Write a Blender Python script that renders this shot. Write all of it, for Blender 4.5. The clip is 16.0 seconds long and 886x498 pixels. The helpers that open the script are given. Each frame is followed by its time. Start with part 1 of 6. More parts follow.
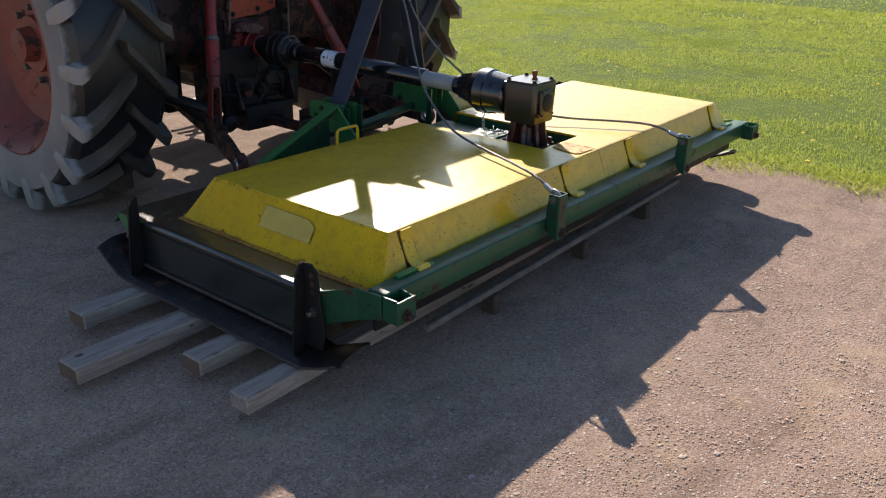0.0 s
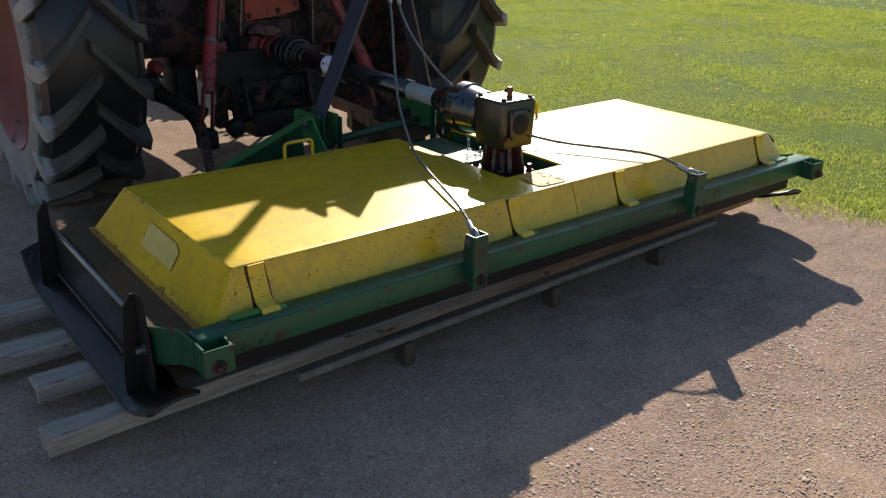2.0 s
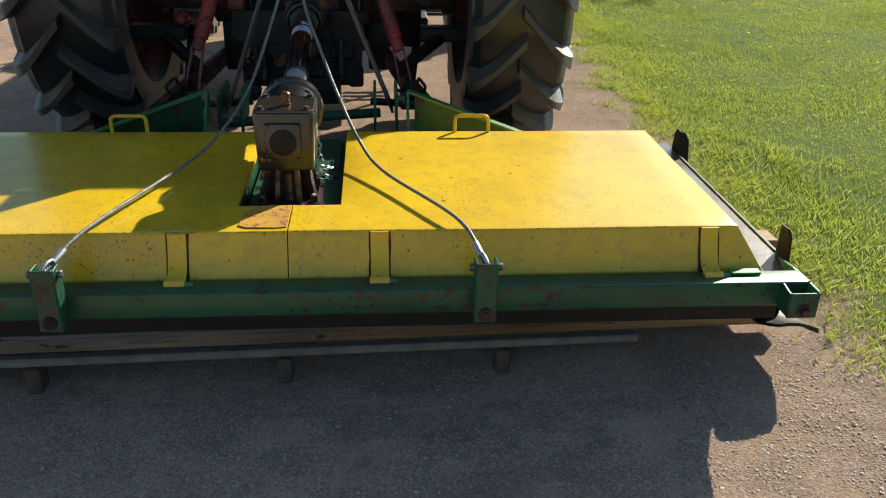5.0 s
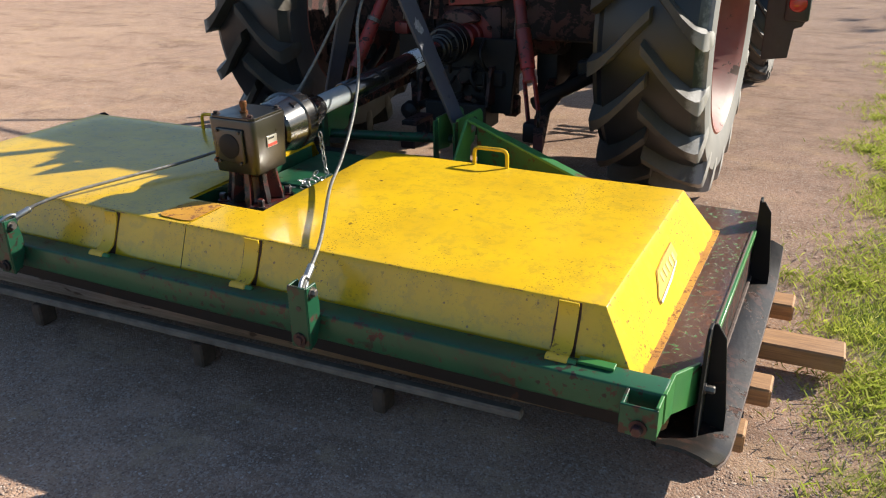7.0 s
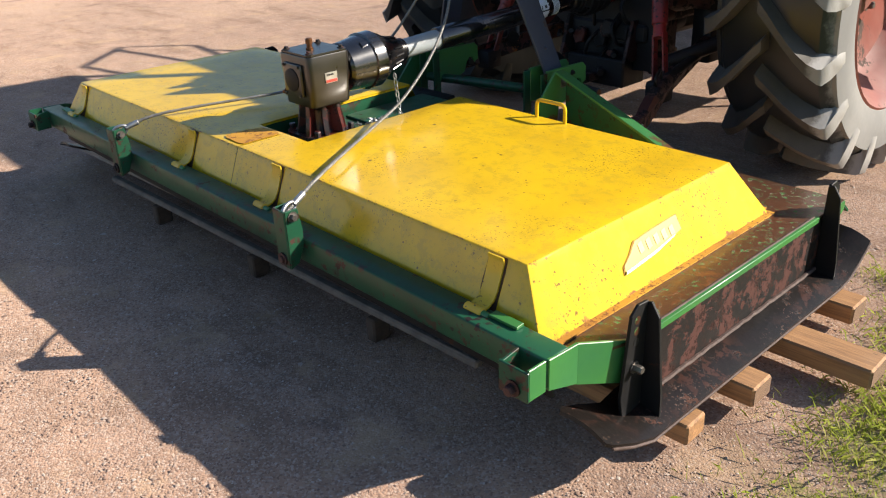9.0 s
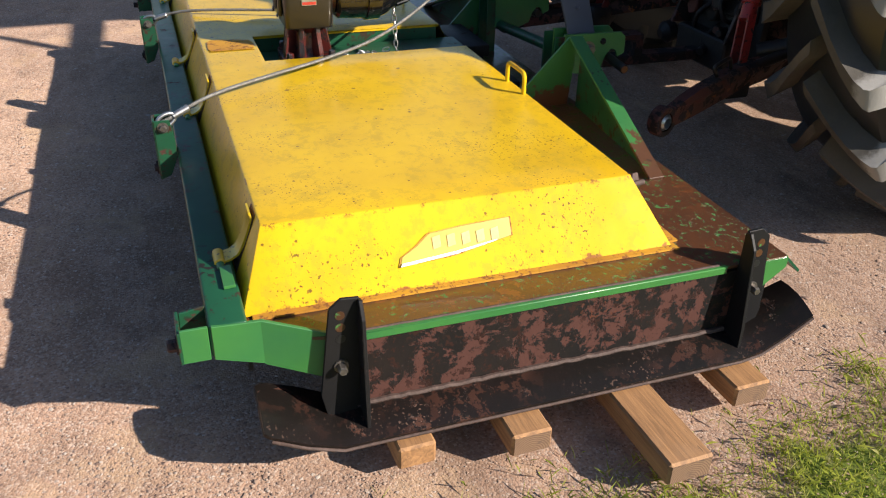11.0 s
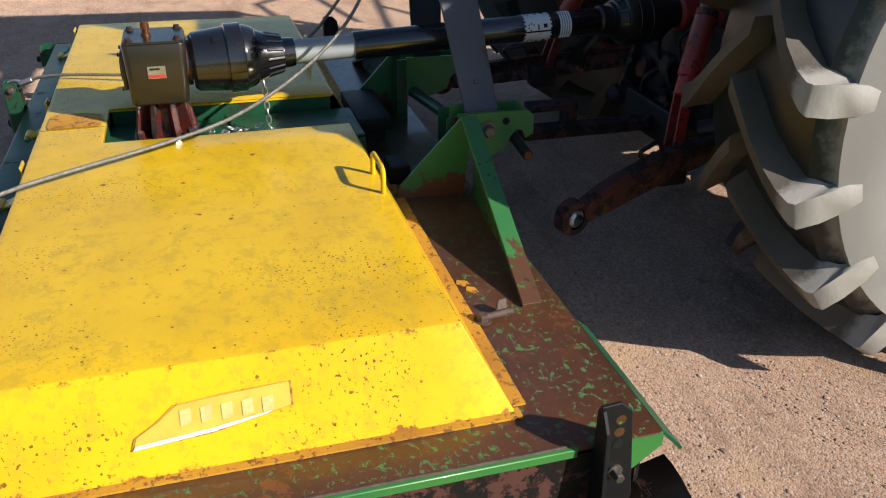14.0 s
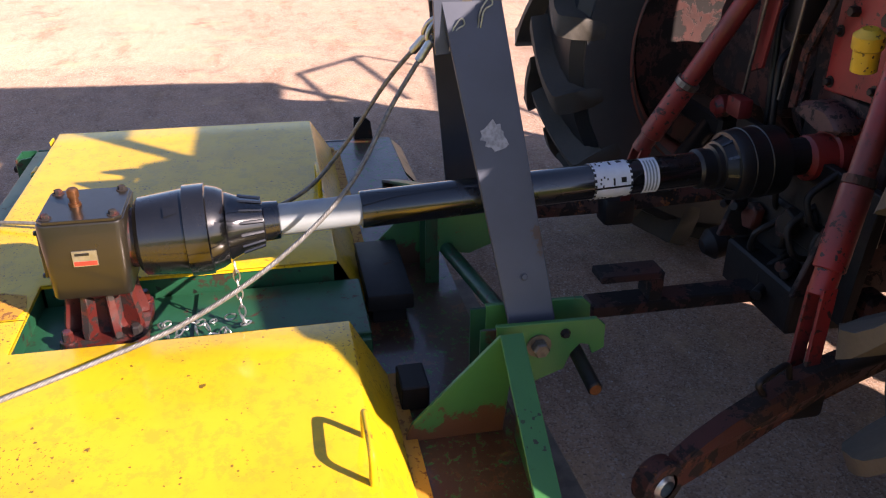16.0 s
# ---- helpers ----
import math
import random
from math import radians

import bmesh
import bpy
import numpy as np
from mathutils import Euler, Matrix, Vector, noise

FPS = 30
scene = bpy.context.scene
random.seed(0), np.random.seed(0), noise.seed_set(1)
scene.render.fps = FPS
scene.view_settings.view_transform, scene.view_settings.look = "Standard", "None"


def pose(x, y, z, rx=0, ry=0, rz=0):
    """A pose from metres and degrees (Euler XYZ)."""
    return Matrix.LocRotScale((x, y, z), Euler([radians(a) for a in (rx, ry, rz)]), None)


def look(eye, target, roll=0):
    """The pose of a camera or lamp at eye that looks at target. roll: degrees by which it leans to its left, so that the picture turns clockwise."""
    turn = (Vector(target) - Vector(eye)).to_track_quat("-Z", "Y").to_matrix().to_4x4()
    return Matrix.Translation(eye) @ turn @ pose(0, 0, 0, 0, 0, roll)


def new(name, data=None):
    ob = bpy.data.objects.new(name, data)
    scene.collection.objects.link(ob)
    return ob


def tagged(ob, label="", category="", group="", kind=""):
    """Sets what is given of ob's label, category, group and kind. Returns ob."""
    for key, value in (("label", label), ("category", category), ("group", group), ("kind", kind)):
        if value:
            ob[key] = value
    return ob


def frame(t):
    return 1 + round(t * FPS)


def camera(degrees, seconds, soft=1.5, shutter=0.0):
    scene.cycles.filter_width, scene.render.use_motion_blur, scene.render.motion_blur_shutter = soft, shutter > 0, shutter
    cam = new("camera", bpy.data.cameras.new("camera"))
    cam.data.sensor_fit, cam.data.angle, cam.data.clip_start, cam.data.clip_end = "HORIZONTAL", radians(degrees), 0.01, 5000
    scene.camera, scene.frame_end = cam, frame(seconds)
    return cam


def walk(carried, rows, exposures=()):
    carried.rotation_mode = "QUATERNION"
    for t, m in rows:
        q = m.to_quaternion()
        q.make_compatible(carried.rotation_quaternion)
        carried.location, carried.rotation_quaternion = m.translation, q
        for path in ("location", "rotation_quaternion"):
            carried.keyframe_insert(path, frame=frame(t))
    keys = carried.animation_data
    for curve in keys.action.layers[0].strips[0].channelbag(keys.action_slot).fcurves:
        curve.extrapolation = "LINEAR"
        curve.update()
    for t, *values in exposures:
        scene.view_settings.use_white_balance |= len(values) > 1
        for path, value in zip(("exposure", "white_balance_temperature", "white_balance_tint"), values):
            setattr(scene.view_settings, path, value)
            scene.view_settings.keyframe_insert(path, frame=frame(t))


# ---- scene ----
cam = camera(56.6, 16.0, soft=1.15)
PATH = [
    (0, (0.144, -0.032, 1.519), (1.584, 1.127, 0.756), 1.0),
    (0.5, (0.289, -0.205, 1.513), (1.699, 1.015, 0.789), 1.1),
    (1, (0.518, -0.339, 1.508), (1.875, 0.937, 0.781), 0.1),
    (1.5, (0.811, -0.342, 1.499), (2.082, 1.013, 0.758), -0.4),
    (2, (1.145, -0.388, 1.48), (2.287, 1.069, 0.724), 0.7),
    (2.5, (1.538, -0.477, 1.498), (2.492, 1.092, 0.706), 0.8),
    (3, (1.921, -0.401, 1.476), (2.791, 1.2, 0.65), 0.7),
    (3.5, (2.331, -0.431, 1.491), (3.06, 1.233, 0.654), 0.4),
    (4, (2.795, -0.556, 1.515), (3.327, 1.178, 0.672), 0.9),
    (4.2, (3.014, -0.551, 1.546), (3.461, 1.188, 0.666), 1.3),
    (6.3, (4.639, -0.293, 1.452), (4.171, 1.47, 0.631), -0.4),
    (6.5, (4.858, -0.257, 1.475), (4.252, 1.466, 0.661), -0.8),
    (7, (5.193, -0.08, 1.46), (4.369, 1.561, 0.666), -1.0),
    (7.5, (5.474, 0.124, 1.458), (4.452, 1.653, 0.672), -0.6),
    (8, (5.79, 0.234, 1.441), (4.525, 1.571, 0.658), -0.7),
    (8.5, (5.908, 0.305, 1.449), (4.563, 1.544, 0.639), -1.3),
    (9, (5.911, 0.373, 1.43), (4.577, 1.58, 0.555), -2.5),
    (9.5, (5.989, 0.529, 1.394), (4.649, 1.684, 0.463), -2.6),
    (9.7, (6.088, 0.637, 1.383), (4.709, 1.738, 0.443), -2.4),
    (11.8, (6.422, 1.889, 1.409), (4.703, 2.244, 0.451), 1.5),
    (12, (6.43, 1.915, 1.407), (4.677, 2.268, 0.511), 1.3),
    (12.5, (6.425, 1.928, 1.41), (4.636, 2.319, 0.606), 1.3),
    (13, (6.408, 1.915, 1.403), (4.642, 2.357, 0.575), 1.7),
    (13.5, (6.298, 1.959, 1.396), (4.599, 2.488, 0.483), 1.3),
    (14, (6.047, 2.198, 1.437), (4.366, 2.71, 0.481), 1.1),
    (14.5, (5.79, 2.39, 1.477), (4.07, 2.752, 0.523), -0.3),
    (15, (5.456, 2.446, 1.494), (3.724, 2.759, 0.546), -0.6),
    (15.5, (5.259, 2.478, 1.53), (3.526, 2.824, 0.593), -0.3),
    (16, (5.211, 2.512, 1.542), (3.462, 2.878, 0.645), 0.4),
]
EXPOSURES = [(0.0, 1.06, 6500, 13), (1.5, 0.92, 6550, 10), (3.0, 0.90, 6700, 4), (4.0, 0.82, 6700, -2), (6.5, 1.14, 6550, 8), (7.0, 1.04, 6600, 10), (8.0, 1.02, 6600, 11), (9.5, 1.02, 6650, 13),
             (12.0, 0.66, 6650, 14), (13.5, 0.66, 6650, 15), (14.5, 0.70, 6550, 9), (15.2, 1.05, 6550, 14), (16.0, 1.45, 6900, 29)]
walk(cam, [(t, look(eye, target, roll)) for t, eye, target, roll in PATH], EXPOSURES)

# ---------------------------------------------------------------- light
SUN_FROM = Vector((0.61, 0.665, 0.51)).normalized()
world = bpy.data.worlds.new("sky")
world.use_nodes = True
scene.world = world
wn, wl = world.node_tree.nodes, world.node_tree.links
sky = wn.new("ShaderNodeTexSky")
sky.sky_type, sky.sun_disc = "NISHITA", False
sky.sun_elevation = math.asin(SUN_FROM.z)
sky.sun_rotation = math.atan2(SUN_FROM.x, SUN_FROM.y)
sky.air_density, sky.dust_density, sky.ozone_density = 1.1, 0.8, 4.0
wl.new(sky.outputs[0], wn["Background"].inputs[0])
wn["Background"].inputs[1].default_value = 0.074
sun_data = bpy.data.lights.new("sun", "SUN")
sun_data.energy, sun_data.angle, sun_data.color = 5.0, radians(0.55), (1.0, 0.93, 0.82)
sun = new("sun", sun_data)
sun.matrix_world = look(SUN_FROM * 40, (0, 0, 0))

# ---------------------------------------------------------------- materials
def mat(name):
    m = bpy.data.materials.new(name)
    m.use_nodes = True
    t = m.node_tree
    return m, t.nodes, t.links, t.nodes["Principled BSDF"]


def nz(n, l, scale, detail=4.0, rough=0.6, coord=None, distort=0.0, stretch=None):
    """A noise value on object coordinates (metres)."""
    tc = coord or n.new("ShaderNodeTexCoord").outputs["Object"]
    if stretch:
        mp = n.new("ShaderNodeMapping")
        mp.inputs["Scale"].default_value = stretch
        l.new(tc, mp.inputs[0])
        tc = mp.outputs[0]
    t = n.new("ShaderNodeTexNoise")
    t.inputs["Scale"].default_value, t.inputs["Detail"].default_value = scale, detail
    t.inputs["Roughness"].default_value, t.inputs["Distortion"].default_value = rough, distort
    l.new(tc, t.inputs["Vector"])
    return t.outputs["Fac"]


def step(n, l, value, lo, hi):
    r = n.new("ShaderNodeMapRange")
    r.interpolation_type = "SMOOTHSTEP"
    r.inputs["From Min"].default_value, r.inputs["From Max"].default_value = lo, hi
    l.new(value, r.inputs["Value"])
    return r.outputs[0]


def calc(n, l, op, a, b):
    m = n.new("ShaderNodeMath")
    m.operation = op
    for i, v in enumerate((a, b)):
        if isinstance(v, (int, float)):
            m.inputs[i].default_value = v
        else:
            l.new(v, m.inputs[i])
    return m.outputs[0]


def blend(n, l, fac, a, b):
    m = n.new("ShaderNodeMix")
    m.data_type = "RGBA"
    if isinstance(fac, (int, float)):
        m.inputs["Factor"].default_value = fac
    else:
        l.new(fac, m.inputs["Factor"])
    for k, v in (("A", a), ("B", b)):
        s = [i for i in m.inputs if i.name == k and i.type == "RGBA"][0]
        if isinstance(v, tuple):
            s.default_value = (*v, 1)
        else:
            l.new(v, s)
    return [o for o in m.outputs if o.type == "RGBA"][0]


def dull(m, spec, coat_rough=None):
    b = m.node_tree.nodes["Principled BSDF"]
    b.inputs["Specular IOR Level"].default_value = spec
    if coat_rough is not None:
        b.inputs["Coat Roughness"].default_value = coat_rough


def relief(n, l, b, height, strength, distance):
    k = n.new("ShaderNodeBump")
    k.inputs["Strength"].default_value, k.inputs["Distance"].default_value = strength, distance
    l.new(height, k.inputs["Height"])
    l.new(k.outputs[0], b.inputs["Normal"])


def paint(name, colour, shade, chip, chip_at=0.66, chip_scale=9.0, rough=0.35, speck=None, coat=0.0, fine=60.0, bump=0.12, dust=None, edge=None, worn=None, blot=None, spots=None):
    """Old brushed paint: two tones, chipped patches of another colour, small specks."""
    m, n, l, b = mat(name)
    c = blend(n, l, step(n, l, nz(n, l, 2.6, 5), 0.35, 0.68), colour, shade)
    c = blend(n, l, calc(n, l, "MULTIPLY", nz(n, l, 38, 3), 0.22), c, tuple(v * 0.55 for v in colour))
    patch = step(n, l, nz(n, l, chip_scale, 7, 0.72, distort=0.3), chip_at, chip_at + 0.035)
    c = blend(n, l, patch, c, chip)
    if worn:
        # brushed-over paler patches
        c = blend(n, l, calc(n, l, "MULTIPLY", step(n, l, nz(n, l, 21, 9, 0.8, distort=0.1), 0.50, 0.58), worn[1]), c, worn[0])
    if edge:
        # rust creeping in ragged from the sheet's lower rim
        sp = n.new("ShaderNodeSeparateXYZ")
        l.new(n.new("ShaderNodeTexCoord").outputs["Object"], sp.inputs[0])
        lift = calc(n, l, "SUBTRACT", sp.outputs[2], calc(n, l, "MULTIPLY", calc(n, l, "SUBTRACT", nz(n, l, 13, 7, 0.75), edge[3] if len(edge) > 3 else 0.42), edge[2]))
        c = blend(n, l, step(n, l, lift, edge[1] + 0.006, edge[1] - 0.004), c, edge[0])
    if speck:
        spot = step(n, l, nz(n, l, speck[1], 2, 0.4), speck[2], speck[2] + 0.025)
        spot = calc(n, l, "MULTIPLY", spot, step(n, l, nz(n, l, 3.1, 4), 0.46, 0.62))
        c = blend(n, l, spot, c, speck[0])
    if blot:
        spot = step(n, l, nz(n, l, blot[1], 5, 0.7), blot[2], blot[2] + 0.03)
        spot = calc(n, l, "MULTIPLY", spot, step(n, l, nz(n, l, 1.9, 3), 0.45, 0.60))
        c = blend(n, l, spot, c, blot[0])
    for tint, size, share, much in spots or ():
        # scattered rust spots, each of its own size
        vo = n.new("ShaderNodeTexVoronoi")
        vo.inputs["Scale"].default_value = size
        l.new(n.new("ShaderNodeTexCoord").outputs["Object"], vo.inputs["Vector"])
        lot = n.new("ShaderNodeSeparateColor")
        l.new(vo.outputs["Color"], lot.inputs[0])
        reach = calc(n, l, "MULTIPLY", step(n, l, lot.outputs[0], share, 1.06), 0.30)
        reach = calc(n, l, "ADD", reach, calc(n, l, "MULTIPLY", calc(n, l, "SUBTRACT", nz(n, l, size * 2.2, 4, 0.7), 0.5), 0.75))
        hit = step(n, l, calc(n, l, "SUBTRACT", reach, vo.outputs["Distance"]), -0.02, 0.05)
        c = blend(n, l, calc(n, l, "MULTIPLY", calc(n, l, "MULTIPLY", hit, step(n, l, lot.outputs[0], share - 0.01, share)), much), c, tint)
    if dust:
        c = blend(n, l, calc(n, l, "MULTIPLY", step(n, l, nz(n, l, 5, 6), 0.35, 0.75), dust[1]), c, dust[0])
    l.new(c, b.inputs["Base Color"])
    r = calc(n, l, "ADD", calc(n, l, "MULTIPLY", patch, 0.35), calc(n, l, "MULTIPLY", nz(n, l, 12, 5), 0.25))
    r = calc(n, l, "ADD", r, rough - 0.1)
    l.new(r, b.inputs["Roughness"])
    b.inputs["Coat Weight"].default_value, b.inputs["Coat Roughness"].default_value = coat, 0.12
    h = calc(n, l, "ADD", calc(n, l, "MULTIPLY", nz(n, l, fine, 4), 0.35), calc(n, l, "MULTIPLY", patch, -0.7))
    relief(n, l, b, h, bump, 0.004)
    return m


def plain(name, colour, rough=0.5, metal=0.0, scale=25.0, amount=0.35, bump=0.1, dust=None, coat=0.0):
    m, n, l, b = mat(name)
    c = blend(n, l, step(n, l, nz(n, l, scale, 5), 0.3, 0.75), colour, tuple(v * (1 - amount) for v in colour))
    if dust:
        c = blend(n, l, calc(n, l, "MULTIPLY", step(n, l, nz(n, l, scale * 0.25, 6, 0.7), 0.35, 0.75), dust[1]), c, dust[0])
    l.new(c, b.inputs["Base Color"])
    l.new(calc(n, l, "ADD", calc(n, l, "MULTIPLY", nz(n, l, scale * 0.6, 5), 0.3), rough - 0.12), b.inputs["Roughness"])
    b.inputs["Metallic"].default_value = metal
    b.inputs["Coat Weight"].default_value = coat
    relief(n, l, b, nz(n, l, scale * 2.5, 4), bump, 0.003)
    return m


YELLOW = paint("yellow_hood_paint", (0.71, 0.448, 0.009), (0.64, 0.385, 0.009), (0.30, 0.12, 0.02), 0.755, 14, 0.55,
               spots=(((0.085, 0.042, 0.014), 24.0, 0.905, 0.9), ((0.10, 0.048, 0.014), 66.0, 0.81, 0.85)),
               speck=((0.12, 0.065, 0.015), 130.0, 0.643), coat=0.6, bump=0.03, edge=((0.24, 0.085, 0.020), 0.290, 0.11, 0.54), worn=((0.44, 0.30, 0.022), 0.5), blot=((0.16, 0.07, 0.016), 38.0, 0.665), dust=((0.40, 0.28, 0.015), 0.15))
dull(YELLOW, 0.12, 0.20)
YELLOW.node_tree.nodes["Principled BSDF"].inputs["Coat IOR"].default_value = 1.6
yn, yl = YELLOW.node_tree.nodes, YELLOW.node_tree.links
# the ends are scoured dull, the rest still has some gloss
facing = yn.new("ShaderNodeSeparateXYZ")
yl.new(yn.new("ShaderNodeNewGeometry").outputs["Normal"], facing.inputs[0])
# the paint is rubbed off along the folds
fold = calc(yn, yl, "MULTIPLY", step(yn, yl, facing.outputs[2], 0.985, 0.94), step(yn, yl, facing.outputs[2], 0.56, 0.64))
fold = calc(yn, yl, "MULTIPLY", fold, step(yn, yl, nz(yn, yl, 26, 6, 0.75), 0.53, 0.62))
whole = yn["Principled BSDF"].inputs["Base Color"].links[0].from_socket
yl.new(blend(yn, yl, fold, whole, (0.22, 0.10, 0.02)), yn["Principled BSDF"].inputs["Base Color"])
yl.new(calc(yn, yl, "MULTIPLY", step(yn, yl, calc(yn, yl, "ABSOLUTE", facing.outputs[0], 0.0), 0.8, 0.4), 0.70), yn["Principled BSDF"].inputs["Coat Weight"])
STRAP = paint("yellow_strap_paint", (0.68, 0.46, 0.024), (0.62, 0.40, 0.020), (0.16, 0.066, 0.02), 0.635, 24, 0.5, coat=0.7, speck=((0.12, 0.06, 0.015), 110.0, 0.63))
dull(STRAP, 0.12, 0.20)
RUST = plain("dark_flaking_rust", (0.105, 0.043, 0.020), 0.8, 0.0, 50, 0.6, 0.5, dust=((0.045, 0.022, 0.014), 0.7))
FLANGE = paint("rust_eaten_yellow_paint", (0.54, 0.27, 0.020), (0.34, 0.145, 0.020), (0.20, 0.078, 0.020), 0.545, 45, 0.65, bump=0.3)
YELLOW_OLD = paint("worn_yellow_paint", (0.76, 0.48, 0.025), (0.66, 0.40, 0.025), (0.16, 0.065, 0.022), 0.645, 22, 0.40, coat=0.3,
                   speck=((0.09, 0.05, 0.02), 70.0, 0.64), bump=0.15)
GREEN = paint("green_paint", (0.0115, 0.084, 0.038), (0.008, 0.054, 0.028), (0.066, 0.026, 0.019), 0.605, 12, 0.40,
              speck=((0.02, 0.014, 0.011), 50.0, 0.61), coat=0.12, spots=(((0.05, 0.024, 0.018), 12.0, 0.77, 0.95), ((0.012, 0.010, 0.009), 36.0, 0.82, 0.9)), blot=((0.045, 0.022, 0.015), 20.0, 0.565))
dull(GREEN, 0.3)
BRACE = paint("green_paint_rusting_below", (0.036, 0.17, 0.042), (0.020, 0.12, 0.045), (0.10, 0.042, 0.020), 0.64, 12, 0.4, coat=0.15, edge=((0.085, 0.038, 0.020), 0.318, 0.30), speck=((0.03, 0.02, 0.012), 70.0, 0.64))
GREEN_LIGHT = paint("light_green_paint", (0.042, 0.19, 0.042), (0.022, 0.14, 0.05), (0.12, 0.05, 0.025), 0.655, 10, 0.4, coat=0.15)
DECK = paint("rusty_deck_paint", (0.092, 0.035, 0.015), (0.052, 0.022, 0.012), (0.050, 0.16, 0.036), 0.565, 54, 0.36, coat=0.6, bump=0.55, fine=75.0, blot=((0.14, 0.048, 0.016), 16.0, 0.57))
SKIRT = paint("black_rusty_paint", (0.010, 0.009, 0.009), (0.020, 0.014, 0.012), (0.078, 0.034, 0.027), 0.505, 13.0, 0.6, coat=0.0, bump=0.5, speck=((0.10, 0.035, 0.02), 80.0, 0.60), blot=((0.03, 0.013, 0.010), 30.0, 0.55))
dull(SKIRT, 0.2)
BLACK = paint("black_paint", (0.010, 0.010, 0.011), (0.016, 0.015, 0.015), (0.050, 0.026, 0.018), 0.63, 11, 0.5, coat=0.0, bump=0.2)
dull(BLACK, 0.2)
OLIVE = paint("oily_black_gearbox_paint", (0.013, 0.0110, 0.008), (0.019, 0.0145, 0.009), (0.12, 0.026, 0.016), 0.72, 9, 0.30, coat=0.4, bump=0.06)
REDBASE = paint("dark_red_casting_paint", (0.080, 0.012, 0.009), (0.030, 0.008, 0.007), (0.014, 0.009, 0.008), 0.50, 22, 0.34, coat=0.35, bump=0.2)
RED = paint("faded_red_tractor_paint", (0.33, 0.026, 0.022), (0.20, 0.018, 0.016), (0.035, 0.020, 0.017), 0.585, 13, 0.42,
            dust=((0.055, 0.030, 0.024), 0.6), bump=0.18, speck=((0.02, 0.012, 0.010), 60.0, 0.62))
LINK = paint("flaking_red_link_paint", (0.10, 0.020, 0.012), (0.065, 0.024, 0.011), (0.024, 0.014, 0.010), 0.49, 14, 0.6, bump=0.4, blot=((0.24, 0.075, 0.02), 18.0, 0.60))
RUSTRED = paint("rusty_red_steel", (0.070, 0.016, 0.012), (0.030, 0.013, 0.011), (0.014, 0.010, 0.009), 0.48, 9, 0.55, bump=0.3)
GREASE = plain("greasy_dark_steel", (0.016, 0.013, 0.011), 0.45, 0.2, 20, 0.5, 0.2, dust=((0.06, 0.04, 0.03), 0.4))
PLASTIC = plain("black_guard_plastic", (0.008, 0.008, 0.009), 0.22, 0.0, 16, 0.3, 0.03, coat=1.0)
PLASTIC_OLD = plain("dull_guard_plastic", (0.009, 0.009, 0.010), 0.40, 0.0, 16, 0.3, 0.05, coat=0.1)
PLASTIC.node_tree.nodes["Principled BSDF"].inputs["Coat Roughness"].default_value = 0.10
SKID = paint("black_skid_paint", (0.008, 0.007, 0.006), (0.014, 0.009, 0.008), (0.070, 0.030, 0.020), 0.59, 12, 0.42, coat=0.15, bump=0.6, fine=55.0, speck=((0.13, 0.08, 0.06), 120.0, 0.64), blot=((0.045, 0.020, 0.014), 18.0, 0.54))
SKID.node_tree.nodes["Principled BSDF"].inputs["Specular IOR Level"].default_value = 0.22
CASTING = paint("rubbed_pink_grey_casting", (0.12, 0.052, 0.046), (0.060, 0.032, 0.028), (0.018, 0.013, 0.012), 0.52, 26, 0.5, bump=0.3)
SOOT = plain("oily_black_dirt", (0.007, 0.006, 0.006), 0.55, 0.0, 22, 0.5, 0.3, dust=((0.020, 0.012, 0.010), 0.5))
BEAD = plain("rusty_weld_steel", (0.085, 0.052, 0.042), 0.7, 0.0, 60, 0.5, 0.4)
GREY_PLASTIC = plain("grey_plastic", (0.30, 0.335, 0.35), 0.4, 0.0, 12, 0.15, 0.03)
MAST = paint("dark_grey_blue_steel", (0.044, 0.053, 0.080), (0.032, 0.038, 0.056), (0.060, 0.040, 0.034), 0.64, 7, 0.42, coat=0.1, bump=0.1)
# glossy paint of the end away from the sun, its shade mixed in
GLOSS = paint("shaded_end_black_green_paint", (0.007, 0.012, 0.010), (0.010, 0.014, 0.012), (0.040, 0.022, 0.016), 0.66, 11, 0.35, coat=0.7, bump=0.08)
STEEL = plain("galvanised_steel", (0.52, 0.52, 0.51), 0.34, 0.9, 40, 0.35, 0.1)
ROPE = plain("wire_rope_steel", (0.20, 0.195, 0.18), 0.45, 0.35, 90, 0.5, 0.1)
BOLT = plain("worn_bolt_steel", (0.20, 0.18, 0.16), 0.42, 0.8, 60, 0.4, 0.2)
SCUFF = plain("bare_scuffed_steel", (0.30, 0.31, 0.34), 0.5, 0.3, 70, 0.55, 0.2)
BRASS = plain("brown_brass", (0.18, 0.075, 0.03), 0.4, 0.7, 60, 0.4, 0.1)
RUBBER = plain("dark_tyre_rubber", (0.013, 0.015, 0.018), 0.36, 0.0, 9, 0.35, 0.25, dust=((0.034, 0.033, 0.031), 0.6))
INNER_WALL = plain("shaded_inner_sidewall_rubber", (0.036, 0.037, 0.040), 0.55, 0.0, 7, 0.45, 0.2, dust=((0.085, 0.082, 0.076), 0.7))
LUG = plain("dusty_worn_lug_rubber", (0.052, 0.046, 0.037), 0.65, 0.0, 14, 0.5, 0.6, dust=((0.125, 0.107, 0.084), 0.75))
